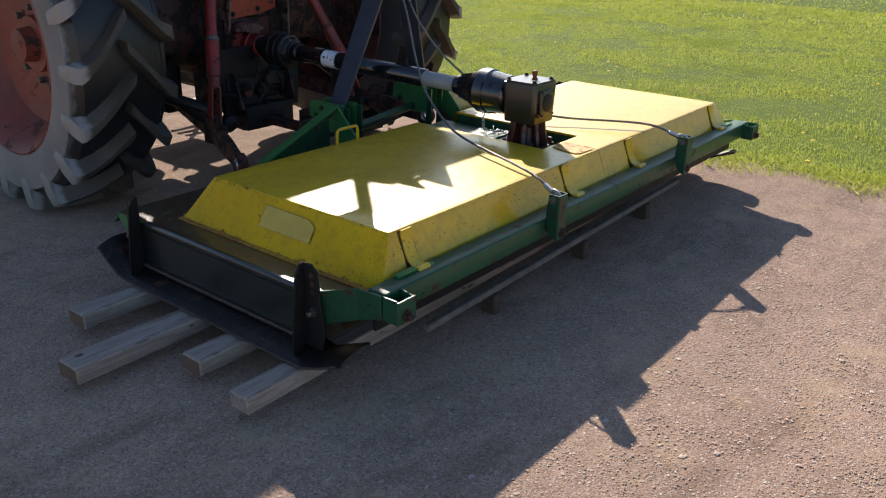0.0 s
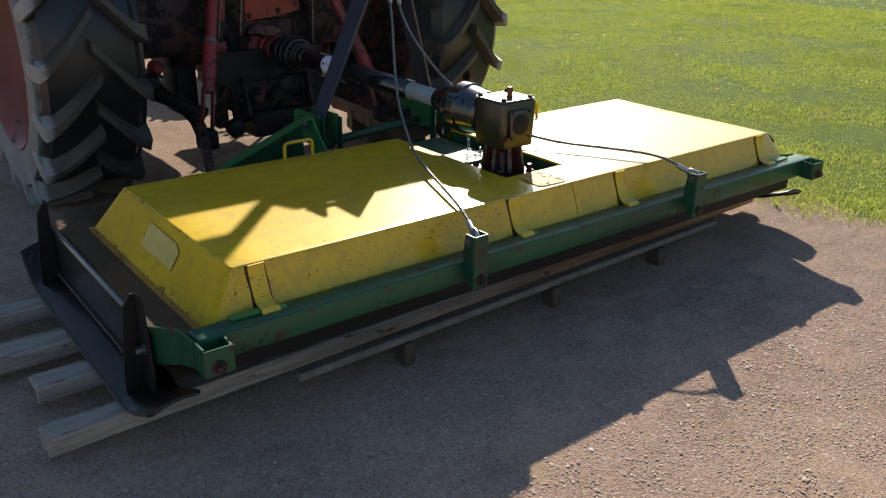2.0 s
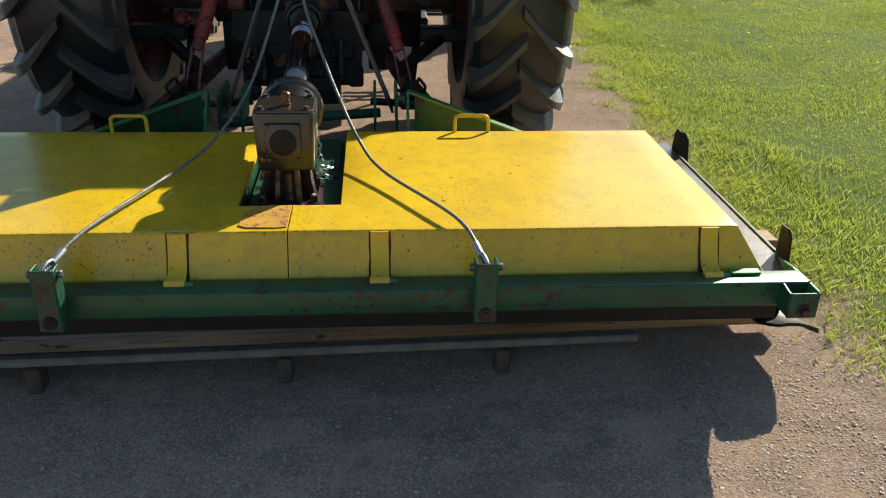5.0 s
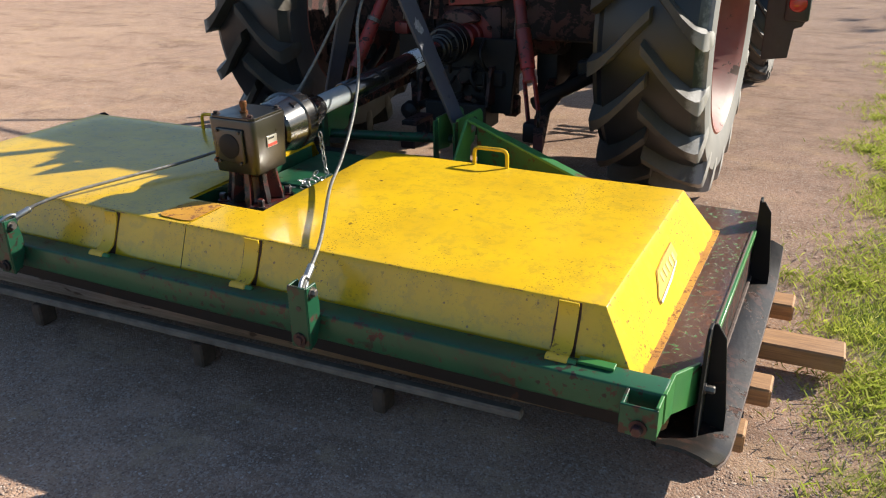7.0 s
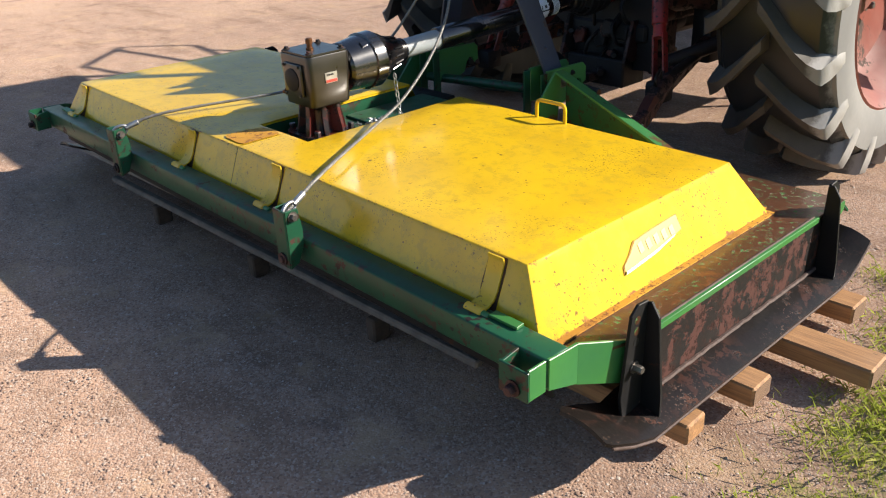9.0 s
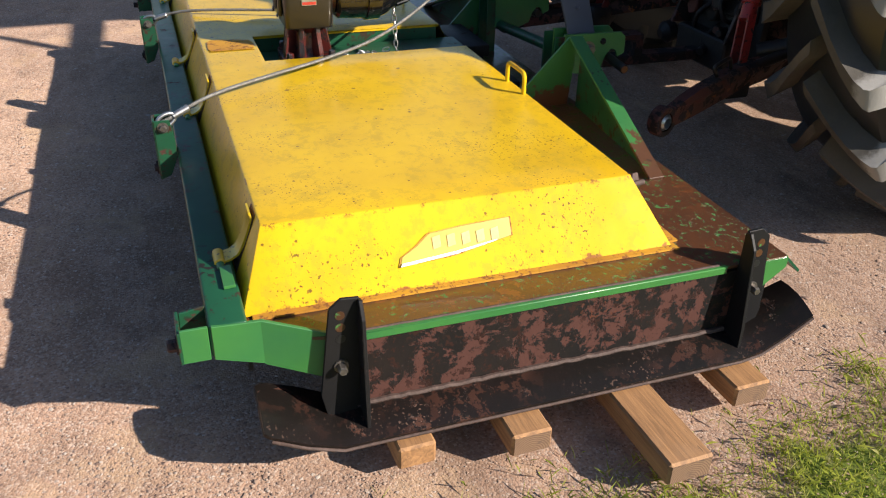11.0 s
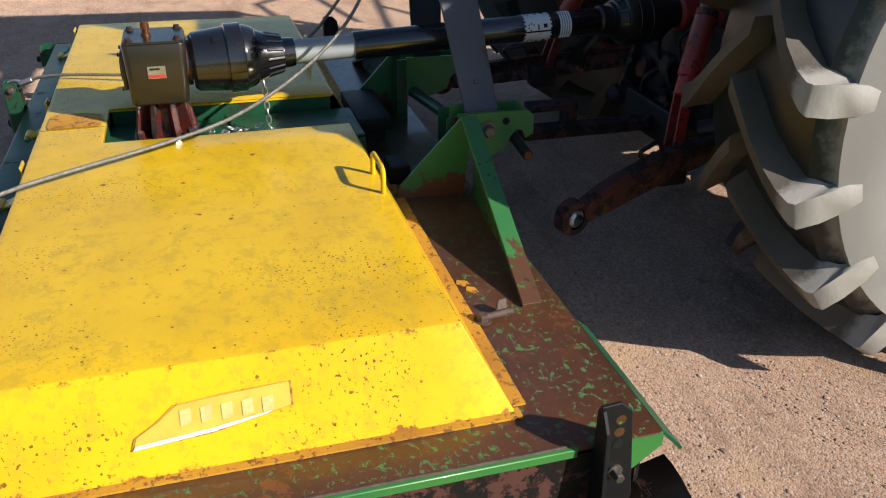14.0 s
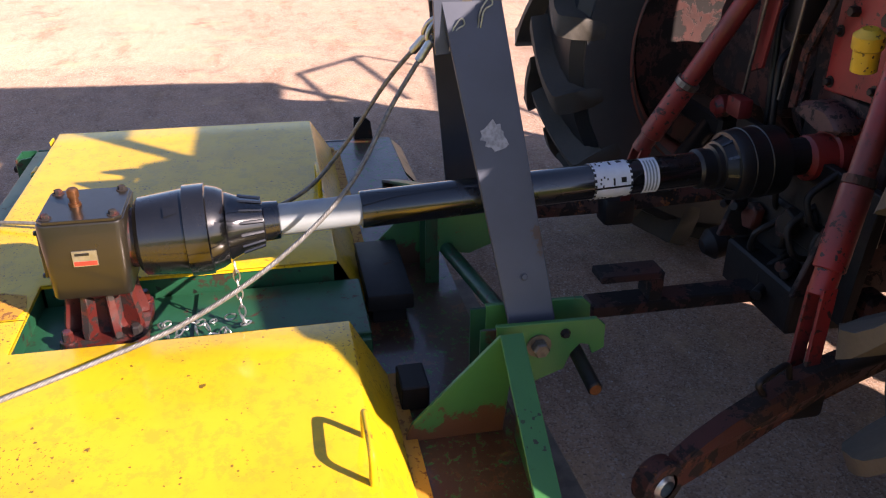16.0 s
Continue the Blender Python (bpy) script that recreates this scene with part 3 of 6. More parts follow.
# deck plate with a folded green edge strip at both ends
part("deck", slab([(X0 + 0.05, Y0 + 0.035, DZ - 0.004), (X1 - 0.05, Y0 + 0.035, DZ - 0.004), (X1 - 0.05, 1.66, DZ - 0.004), (X1, 1.82, DZ - 0.004), (X1, Y1, DZ - 0.004), (X0, Y1, DZ - 0.004), (X0, 1.82, DZ - 0.004), (X0 + 0.05, 1.66, DZ - 0.004)], 0.008), DECK, mower, "rusty brown deck with patches of green paint")
for s in (-1, 1):
    xe = XC + s * (X1 - XC)
    a, b = sorted((xe - s * (0.007 if s > 0 else 0.02), xe + s * 0.006))
    # left strip near black: that end's shade is in its colour
    part("edge_strip", box(a, b, 1.84, 2.80, DZ - 0.018, DZ + 0.002, 0.002, 1) if s > 0 else box(a, b + 0.004, 1.84, 2.80, DZ - 0.034, DZ + 0.003, 0.013, 4), GREEN_LIGHT if s > 0 else GLOSS, mower, "bright green folded edge" if s > 0 else "rounded glossy edge, darkened as the shaded end", 40)
    if s > 0:
        part("weld_bead", sweep([(xe - 0.0065, 1.86 + 0.02 * i, DZ + 0.0022 + 0.0008 * random.uniform(-1, 1)) for i in range(47)], 0.0036, 6), BEAD, mower, "pale lumpy seam along the green edge")
    # side skirt, black and rusty
    a, b = sorted((xe - s * 0.012, xe - s * 0.002))
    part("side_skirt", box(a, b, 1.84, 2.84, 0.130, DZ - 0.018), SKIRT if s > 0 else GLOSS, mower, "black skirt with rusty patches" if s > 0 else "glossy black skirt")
    # skid shoe: a plate welded under the skirt, sloping outwards, its ends bent up and cut at the corners
    prof = [(1.632, (-0.066, 0.204), (0.066, 0.184)), (1.648, (-0.082, 0.198), (0.076, 0.176)), (1.72, (-0.090, 0.164), (0.086, 0.146)), (1.80, (-0.072, 0.136), (0.090, 0.120)), (1.86, (-0.072, 0.148), (0.091, 0.122)),
            (2.83, (-0.072, 0.148), (0.091, 0.122)), (2.89, (-0.072, 0.158), (0.091, 0.132)), (2.96, (-0.066, 0.190), (0.089, 0.166)), (3.035, (-0.045, 0.238), (0.086, 0.212))]
    bm = bmesh.new()
    rows = []
    for y, (i0, z0), (i1, z1) in prof:
        rows.append([bm.verts.new((xe + s * (i0 + (i1 - i0) * q), y, z0 + (z1 - z0) * q + 0.012 * math.sin(math.pi * q))) for q in (0, 0.25, 0.5, 0.75, 1.0)])
    for p, q in zip(rows, rows[1:]):
        for i in range(4):
            bm.faces.new((p[i], q[i], q[i + 1], p[i + 1]))
    thicken(bm, 0.010)
    part("skid_shoe", bm, SKID, mower, "black skid with bare worn edge", 40)
    edge = [(xe + s * (i1 + 0.001), y, z1 - 0.003) for y, _, (i1, z1) in prof[1:]]
    part("shoe_edge", sweep(edge, 0.0045, 6), BEAD, mower, "bare rounded edge of the skid", 60)
    part("weld_bead", sweep([(xe + s * 0.003, 1.85 + 0.02 * i, 0.163 + 0.002 * random.uniform(-1, 1)) for i in range(50)], 0.0068, 6), BEAD, mower, "lumpy weld bead")
    # two angle-iron uprights with adjusting holes
    for yf, d in ((1.862, -1), (2.838, 1)):
        x_in, x_out = xe - s * 0.0, xe + s * 0.078
        u = part("upright_leg", slab([(x_in, yf, 0.155), (x_out - s * 0.012, yf, 0.126), (x_out - s * 0.014, yf, 0.20), (x_out - s * 0.036, yf, 0.415), (x_out - s * 0.060, yf, 0.452), (x_in, yf, 0.446)], 0.009, 0.0015), BLACK, mower, "black angle-iron upright")
        w = [(xe + s * 0.004, yf, 0.150), (xe + s * 0.004, yf, 0.452), (xe + s * 0.004, yf + d * 0.040, 0.455), (xe + s * 0.004, yf + d * 0.066, 0.432), (xe + s * 0.004, yf + d * 0.092, 0.21), (xe + s * 0.004, yf + d * 0.080, 0.150)]
        part("upright_leg", slab(w, 0.009, 0.0015), BLACK, mower, "black angle-iron upright with adjusting holes")
        for k, hz in enumerate((0.415, 0.385, 0.355)):
            part("adjusting_hole", lathe((xe + s * 0.0086, yf + d * 0.043, hz), (xe + s * 0.0106, yf + d * 0.043, hz), [(0, 0.011), (0.0006, 0.011)], 14), DECK if k < 2 else INK, mower, "bolt hole")
        part("bolt", hexbolt((xe + s * 0.0085, yf + d * 0.045, 0.285), (s, 0, 0), 0.011, 0.022), BOLT, mower, "steel bolt")
    # folded front corner of the deck
    part("corner_gusset", slab([(xe, 2.845, DZ - 0.004), (xe, 2.985, DZ - 0.004), (xe, 2.985, DZ - 0.03), (xe, 2.845, 0.215)], 0.008), GREEN_LIGHT, mower, "green corner gusset")
    part("front_lip", slab([(xe - s * 0.01, 2.985, DZ - 0.004), (xe - s * 0.42, 2.985, DZ - 0.004), (xe - s * 0.44, 3.035, DZ - 0.055), (xe - s * 0.0, 3.035, DZ - 0.055)], 0.007), GREEN, mower, "bent green front lip")
# front and rear skirts under the deck
part("front_skirt", box(X0 + 0.03, X1 - 0.03, 2.955, 2.965, 0.165, DZ - 0.008), BLACK, mower)
part("rear_skirt", box(X0 + 0.09, X1 - 0.09, 1.63, 1.64, 0.24, DZ - 0.008), BLACK, mower)

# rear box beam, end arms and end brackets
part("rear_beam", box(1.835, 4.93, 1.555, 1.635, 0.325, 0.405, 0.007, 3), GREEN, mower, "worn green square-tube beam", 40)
for s in (-1, 1):
    xb = XC + s * 1.553
    bm = slab([(xb, 1.560, 0.405), (xb, 1.665, 0.400), (xb, 1.665, 0.288), (xb, 1.560, 0.322)], 0.010, 0.0015)
    slab([(xb, 1.662, 0.401), (xb + s * 0.040, 1.830, 0.352), (xb + s * 0.040, 1.830, 0.228), (xb, 1.662, 0.287)], 0.010, 0.0015, bm)
    # arm and bracket of the shaded end get the darker green to stand for shade
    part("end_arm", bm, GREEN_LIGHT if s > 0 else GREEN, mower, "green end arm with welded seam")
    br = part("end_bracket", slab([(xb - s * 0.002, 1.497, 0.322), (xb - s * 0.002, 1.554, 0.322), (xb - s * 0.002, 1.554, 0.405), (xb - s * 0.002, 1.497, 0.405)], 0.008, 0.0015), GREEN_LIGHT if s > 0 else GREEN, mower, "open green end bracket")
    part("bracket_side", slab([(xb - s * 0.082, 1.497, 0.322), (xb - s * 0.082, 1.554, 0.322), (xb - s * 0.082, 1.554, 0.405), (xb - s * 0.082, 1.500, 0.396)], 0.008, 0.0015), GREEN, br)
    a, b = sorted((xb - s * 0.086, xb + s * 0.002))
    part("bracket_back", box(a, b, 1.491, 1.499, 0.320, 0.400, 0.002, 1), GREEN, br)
    part("bolt", hexbolt((xb - s * 0.04, 1.490, 0.345), (0, -1, 0), 0.014, 0.018), RUSTRED, br, "rusty bolt")
    part("locking_tab", slab([(xb - s * 0.22, 1.602, 0.410), (xb - s * 0.13, 1.602, 0.410), (xb - s * 0.13, 1.628, 0.412), (xb - s * 0.22, 1.628, 0.412)], 0.008, 0.001), GREEN_LIGHT, mower, "green weld-on tab")

# lugs that take the ropes
LUGS = (2.784, 3.962)
for lx in LUGS:
    w = slab([(lx - 0.029, 1.500, 0.325), (lx + 0.029, 1.500, 0.325), (lx + 0.029, 1.500, 0.508), (lx - 0.029, 1.500, 0.508)], 0.007, 0.0015)
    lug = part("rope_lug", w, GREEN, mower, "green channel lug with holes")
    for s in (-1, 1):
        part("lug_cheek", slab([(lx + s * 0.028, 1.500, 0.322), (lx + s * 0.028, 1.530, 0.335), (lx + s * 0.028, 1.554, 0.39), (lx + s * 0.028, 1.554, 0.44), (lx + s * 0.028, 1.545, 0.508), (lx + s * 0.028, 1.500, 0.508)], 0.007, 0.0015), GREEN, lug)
        part("pin_head", hexbolt((lx + s * 0.0315, 1.525, 0.487), (s, 0, 0), 0.011, 0.012), BOLT, lug, "steel pin head")
    part("pin", rod((lx - 0.036, 1.525, 0.487), (lx + 0.036, 1.525, 0.487), 0.008), BOLT, lug, "steel cross pin")
    part("lug_hole", lathe((lx + 0.004, 1.4963, 0.445), (lx + 0.004, 1.4953, 0.445), [(0, 0.008), (0.0008, 0.008)], 14), INK, lug, "dark bolt hole")
    part("boss", lathe((lx, 1.4965, 0.352), (lx, 1.47, 0.352), [(0, 0.020), (0.006, 0.020), (0.006, 0.012), (0.012, 0.011)], 18), RUSTRED, lug, "rusty pivot boss")

# yellow hood in two halves with a slot for the gearbox
ZT = 0.525
TX0, TX1, TY0, TY1 = 2.005, 4.745, 1.698, 2.635
BX0, BX1, BY0, BY1 = 1.90, 4.848, 1.632, 2.722
SEAM, SX0, SX1, SY = 3.406, 3.240, 3.552, 1.892


def hood_half(side):
    """One half of the hood: flat top with a notch, sloping sides; sheet steel with soft folds."""
    bm = bmesh.new()
    ze = DZ + 0.004
    if side < 0:
        xe, be, xs = TX0, BX0, SX0
        se = SEAM - 0.0015
    else:
        xe, be, xs = TX1, BX1, SX1
        se = SEAM + 0.0015
    v = {k: bm.verts.new(p) for k, p in dict(
        a=(xe, TY0, ZT), b=(se, TY0, ZT), c=(se, SY, ZT), d=(xs, SY, ZT), e=(xs, TY1, ZT), f=(xe, TY1, ZT),
        A=(be, BY0, ze), B=(se, BY0, ze), E=(xs, BY1, ze), F=(be, BY1, ze), C=(se, SY, ZT - 0.010), D=(xs, SY, ZT - 0.010), G=(xs, TY1 - 0.002, ZT - 0.010)).items()}
    for k in ("abcdef", "aABb", "fFAa", "eEFf", "cCDd", "dDGe"):
        bm.faces.new([v[i] for i in k])
    bmesh.ops.recalc_face_normals(bm, faces=bm.faces)
    if sum((f.normal.z for f in bm.faces if len(f.verts) == 6), 0) < 0:
        bmesh.ops.reverse_faces(bm, faces=bm.faces)
    # fine cuts, so that the sheet can be slightly wavy
    bmesh.ops.triangulate(bm, faces=[f for f in bm.faces if len(f.verts) > 4])
    bmesh.ops.subdivide_edges(bm, edges=bm.edges[:], cuts=9, use_grid_fill=True)
    for p in bm.verts:
        if p.co.z > ZT - 0.001:
            p.co.z += 0.004 * noise.noise(Vector((p.co.x * 1.7, p.co.y * 1.7, 0.3)))
    sharp = [e for e in bm.edges if len(e.link_faces) == 2 and e.calc_face_angle(0) > 0.5]
    bmesh.ops.bevel(bm, geom=sharp, offset=0.0035, segments=2, profile=0.5, affect="EDGES")
    return bm


for side, lab in ((-1, "yellow sheet-steel hood half, stained with rust specks"), (1, "yellow sheet-steel hood half with dark specks and rusty lower edge")):
    hood = part("hood_half", hood_half(side), YELLOW, mower, lab, 35)
    # flange along the end
    xe = BX0 if side < 0 else BX1
    fx = xe + side * 0.018
    a, b = sorted((xe - side * 0.012, fx))
    part("hood_flange", box(a, b, BY0 + 0.02, BY1 + 0.01, DZ + 0.001, DZ + 0.006), FLANGE, hood, "rust-eaten yellow flange")
    a, b = sorted((xe - side * 0.02, (SX1 if side > 0 else SX0)))
    part("hood_flange", box(a, b, BY1 - 0.012, BY1 + 0.030, DZ + 0.001, DZ + 0.006), FLANGE, hood, "rust-eaten yellow flange")
    # handle
    hx0, hx1 = (2.664, 2.795) if side < 0 else (3.974, 4.106)
    pts = rounded([(hx0, 2.622, ZT - 0.002), (hx0, 2.622, ZT + 0.066), (hx1, 2.622, ZT + 0.066), (hx1, 2.622, ZT - 0.002)], 0.022)
    part("handle", sweep(pts, 0.0072, 10), YELLOW, hood, "bent round-bar yellow handle", 60)
    # old sticker on the end, torn at one corner
    ys0, ys1 = (2.02, 2.30)
    def on_end(y, t):
        k = (ZT - 0.0) + (DZ - ZT) * t
        return (TX0 + (BX0 - TX0) * t if side < 0 else TX1 + (BX1 - TX1) * t) + side * 0.004, y, k + 0.003
    if side > 0:
        out = [on_end(2.00, 0.71), on_end(2.008, 0.60), on_end(2.045, 0.50), on_end(2.08, 0.37), on_end(2.16, 0.34), on_end(2.285, 0.31), on_end(2.285, 0.53), on_end(2.24, 0.57), on_end(2.14, 0.65)]
        tear = [on_end(2.00, 0.712), on_end(2.005, 0.675), on_end(2.14, 0.62), on_end(2.25, 0.55), on_end(2.24, 0.572), on_end(2.14, 0.655)]
    else:
        out = [on_end(2.02, 0.62), on_end(2.02, 0.32), on_end(2.06, 0.22), on_end(2.29, 0.20), on_end(2.29, 0.62)]
        tear = None
    mid = sum((Vector(p) for p in out), Vector()) / len(out)
    part("sticker_glue", slab([Vector(p) + (Vector(p) - mid).normalized() * 0.0045 - Vector((side * 0.0012, 0, 0.0007)) for p in out], 0.0006), FLANGE, hood, "rusty rim of dried glue")
    part("sticker", slab(out, 0.0012), CREAM, hood, "torn faded cream sticker")
    if tear:
        part("sticker_curl", slab([(x + 0.003, y, z + 0.002) for x, y, z in tear], 0.0012), PAPER, hood, "peeling white sticker edge")
        for i in range(5):
            y = 2.085 + i * 0.037
            p = [on_end(y, 0.56), on_end(y, 0.42), on_end(y + 0.02, 0.40), on_end(y + 0.02, 0.54)]
            part("sticker_print", slab([(x + 0.0016, yy, z + 0.0009) for x, yy, z in p], 0.0006), PRINT, hood, "pale worn bar of print")

# hold-down straps on the sloping rear side
def rear_face(x, t, off):
    y = TY0 + (BY0 - TY0) * t
    z = ZT + (DZ - ZT) * t
    return x, y - off * 0.93, z + off * 0.37


for x in (2.075, 3.095, 3.670, 4.655):
    w = 0.052
    path = [(0.03, 0.016), (0.10, 0.008), (0.30, 0.006), (0.50, 0.007), (0.62, 0.011), (0.70, 0.022), (0.755, 0.036)]
    bm = bmesh.new()
    l, r = [], []
    for t, off in path:
        l.append(bm.verts.new(rear_face(x - w / 2, t, off)))
        r.append(bm.verts.new(rear_face(x + w / 2, t, off)))
    for i in range(len(path) - 1):
        bm.faces.new((l[i], l[i + 1], r[i + 1], r[i]))
    thicken(bm, 0.005)
    rust = [rear_face(x + e * (w / 2 + 0.004 + 0.004 * random.random()), t, 0.0012) for e, ts in ((-1, (0.02, 0.25, 0.42, 0.60, 0.86)), (1, (0.86, 0.62, 0.45, 0.22, 0.02))) for t in ts]
    part("rust_stain", slab(rust, 0.0012), RUST, mower, "rust stain round a strap")
    st = part("hold_down_strap", bm, STRAP, mower, "bent yellow strap with rusty edges", 50)
    c = Vector(rear_face(x, 0.80, 0.042))
    part("strap_barrel", rod(c - Vector((w / 2 + 0.004, 0, 0)), c + Vector((w / 2 + 0.002, 0, 0)), 0.0135, 16, edge=0.003), YELLOW_OLD, st, "curled rusty strap end", 40)
    part("strap_peg", rod(c + Vector((w / 2 - 0.002, 0, 0)), c + Vector((w / 2 + 0.024, 0, -0.002)), 0.0095, 14, edge=0.002), GREEN_LIGHT, st, "green peg through the curled end", 40)

# rusty stain plate by the slot
part("rust_stain", slab([(3.262, 1.735, ZT + 0.0030), (3.285, 1.720, ZT + 0.0030), (3.375, 1.716, ZT + 0.0030), (3.402, 1.724, ZT + 0.0030), (3.403, 1.872, ZT + 0.0030), (3.350, 1.884, ZT + 0.0030), (3.290, 1.872, ZT + 0.0030), (3.270, 1.820, ZT + 0.0030)], 0.0010), FLANGE, mower, "orange rust stain beside the gearbox slot")

# green channel under the slot, seen through it
part("slot_channel", box(SX0 + 0.004, SX1 - 0.004, 1.78, 2.69, DZ + 0.001, 0.466, 0.004, 1), GREEN, mower, "green gearbox mounting beam with bare red patches")
part("slot_step", box(SX0 + 0.02, SX1 - 0.02, 2.27, 2.69, 0.4665, 0.476, 0.003, 1), GREEN, mower, "worn green mounting plate")

# ---------------------------------------------------------------- gearbox
GX0, GX1, GY0, GY1, GZ0, GZ1 = 3.287, 3.477, 1.978, 2.162, 0.602, 0.790
GXC, GYC = (GX0 + GX1) / 2, (GY0 + GY1) / 2


def gearbox_block():
    bm = bmesh.new()
    bmesh.ops.create_cube(bm, size=1.0)
    for v in bm.verts:
        k = 1.0 if v.co.z > 0 else 0.93
        v.co = Vector((GXC + v.co.x * (GX1 - GX0) * k, GYC + v.co.y * (GY1 - GY0) * k, (GZ0 + GZ1) / 2 + v.co.z * (GZ1 - GZ0)))
    up = [e for e in bm.edges if abs(e.verts[0].co.z - e.verts[1].co.z) > 0.1]
    bmesh.ops.bevel(bm, geom=up, offset=0.020, segments=5, profile=0.5, affect="EDGES")
    hor = [e for e in bm.edges if len(e.link_faces) == 2 and e.calc_face_angle(0) > 1.0]
    bmesh.ops.bevel(bm, geom=hor, offset=0.006, segments=2, profile=0.5, affect="EDGES")
    return bm


gear = part("gearbox", gearbox_block(), OLIVE, mower, "oily dark olive-black cast gearbox", 35)
lid = slab([(GX0 + 0.004, GY0 + 0.018, GZ1 + 0.003), (GX0 + 0.018, GY0 + 0.004, GZ1 + 0.003), (GX1 - 0.018, GY0 + 0.004, GZ1 + 0.003), (GX1 - 0.004, GY0 + 0.018, GZ1 + 0.003), (GX1 - 0.004, GY1 - 0.018, GZ1 + 0.003), (GX1 - 0.018, GY1 - 0.004, GZ1 + 0.003), (GX0 + 0.018, GY1 - 0.004, GZ1 + 0.003), (GX0 + 0.004, GY1 - 0.018, GZ1 + 0.003)], 0.007, 0.001)
lid = part("gearbox_lid", lid, OLIVE, gear, "flat gearbox lid")
for dx in (0.024, GX1 - GX0 - 0.024):
    for dy in (0.022, GY1 - GY0 - 0.022):
        part("lid_bolt", hexbolt((GX0 + dx, GY0 + dy, GZ1 + 0.0066), (0, 0, 1), 0.009, 0.009), RUSTRED, gear, "rusty red bolt")
part("breather", lathe((GXC + 0.005, GYC - 0.02, GZ1 + 0.006), (GXC + 0.005, GYC - 0.02, GZ1 + 0.06), [(0, 0.014), (0.008, 0.014), (0.008, 0.010), (0.022, 0.010), (0.022, 0.013), (0.038, 0.013), (0.042, 0.009)], 14), BRASS, gear, "brown brass breather", 40)
cov = part("bearing_cover", box(GXC - 0.058, GXC + 0.052, GY0 - 0.011, GY0 + 0.004, GZ0 + 0.04, GZ1 - 0.03, 0.006, 2), OLIVE, gear, "square bearing cover", 40)
part("cover_disc", lathe((GXC - 0.003, GY0 - 0.0105, (GZ0 + GZ1) / 2 + 0.005), (GXC - 0.003, GY0 - 0.05, (GZ0 + GZ1) / 2 + 0.005), [(0, 0.042), (0.003, 0.042), (0.005, 0.038)], 28), BLACK, cov, "round black cap", 40)
for dx in (-0.048, 0.042):
    for dz in (-0.05, 0.056):
        part("cover_bolt", hexbolt((GXC + dx, GY0 - 0.011, (GZ0 + GZ1) / 2 + dz), (0, -1, 0), 0.006, 0.005, washer=False), OLIVE, cov)
part("drain_plug", hexbolt((GXC - 0.068, GY0 + 0.001, GZ0 + 0.045), (0, -1, 0), 0.008, 0.012), BRASS, gear, "brown plug")
plate = part("maker_plate", box(GX1 - 0.003, GX1 + 0.0008, GYC - 0.026, GYC + 0.026, GZ0 + 0.085, GZ0 + 0.122), STEEL, gear, "small silver and red maker's plate")
part("plate_print", box(GX1 - 0.001, GX1 + 0.0016, GYC - 0.024, GYC + 0.024, GZ0 + 0.087, GZ0 + 0.097), STICKER_RED, plate, "red band")
part("plate_print", box(GX1 - 0.001, GX1 + 0.0016, GYC - 0.020, GYC + 0.010, GZ0 + 0.111, GZ0 + 0.117), INK, plate, "dark bar of print")
part("input_collar", lathe((GXC, GY1 - 0.004, 0.705), (GXC, GY1 + 0.03, 0.705), [(0, 0.070), (0.014, 0.070), (0.014, 0.055), (0.03, 0.055)], 26), REDBASE, gear, "dark red input collar", 40)
# red foot: a bolted base plate, a stout neck and upright webs
foot = box(GXC - 0.104, GXC + 0.104, GYC - 0.098, GYC + 0.098, 0.467, 0.490, 0.0)
bmesh.ops.bevel(foot, geom=[e for e in foot.edges if abs(e.verts[0].co.z - e.verts[1].co.z) > 0.01], offset=0.03, segments=4, profile=0.5, affect="EDGES")
lathe((GXC, GYC, 0.488), (GXC, GYC, 0.61), [(0, 0.058), (0.02, 0.050), (0.09, 0.050), (0.118, 0.072)], 28, foot)
ft = part("gearbox_foot", foot, REDBASE, gear, "red ribbed foot casting, greasy", 35)
for k in range(8):
    a = (k + 0.5) * math.tau / 8
    d = Vector((math.cos(a), math.sin(a), 0))
    c = Vector((GXC, GYC, 0))
    out_r = 0.080 if k % 2 else 0.086
    part("foot_rib", slab([c + d * 0.04 + Vector((0, 0, 0.489)), c + d * (out_r + 0.012) + Vector((0, 0, 0.489)), c + d * (out_r + 0.010) + Vector((0, 0, 0.512)), c + d * out_r + Vector((0, 0, 0.560)), c + d * (out_r - 0.004) + Vector((0, 0, 0.606)), c + d * 0.04 + Vector((0, 0, 0.606))], 0.017, 0.003), REDBASE, gear)
for sx in (-1, 1):
    for sy in (-1, 1):
        part("foot_bolt", hexbolt((GXC + sx * 0.082, GYC + sy * 0.076, 0.490), (0, 0, 1), 0.013, 0.024), REDBASE, gear, "greasy red foot bolt")

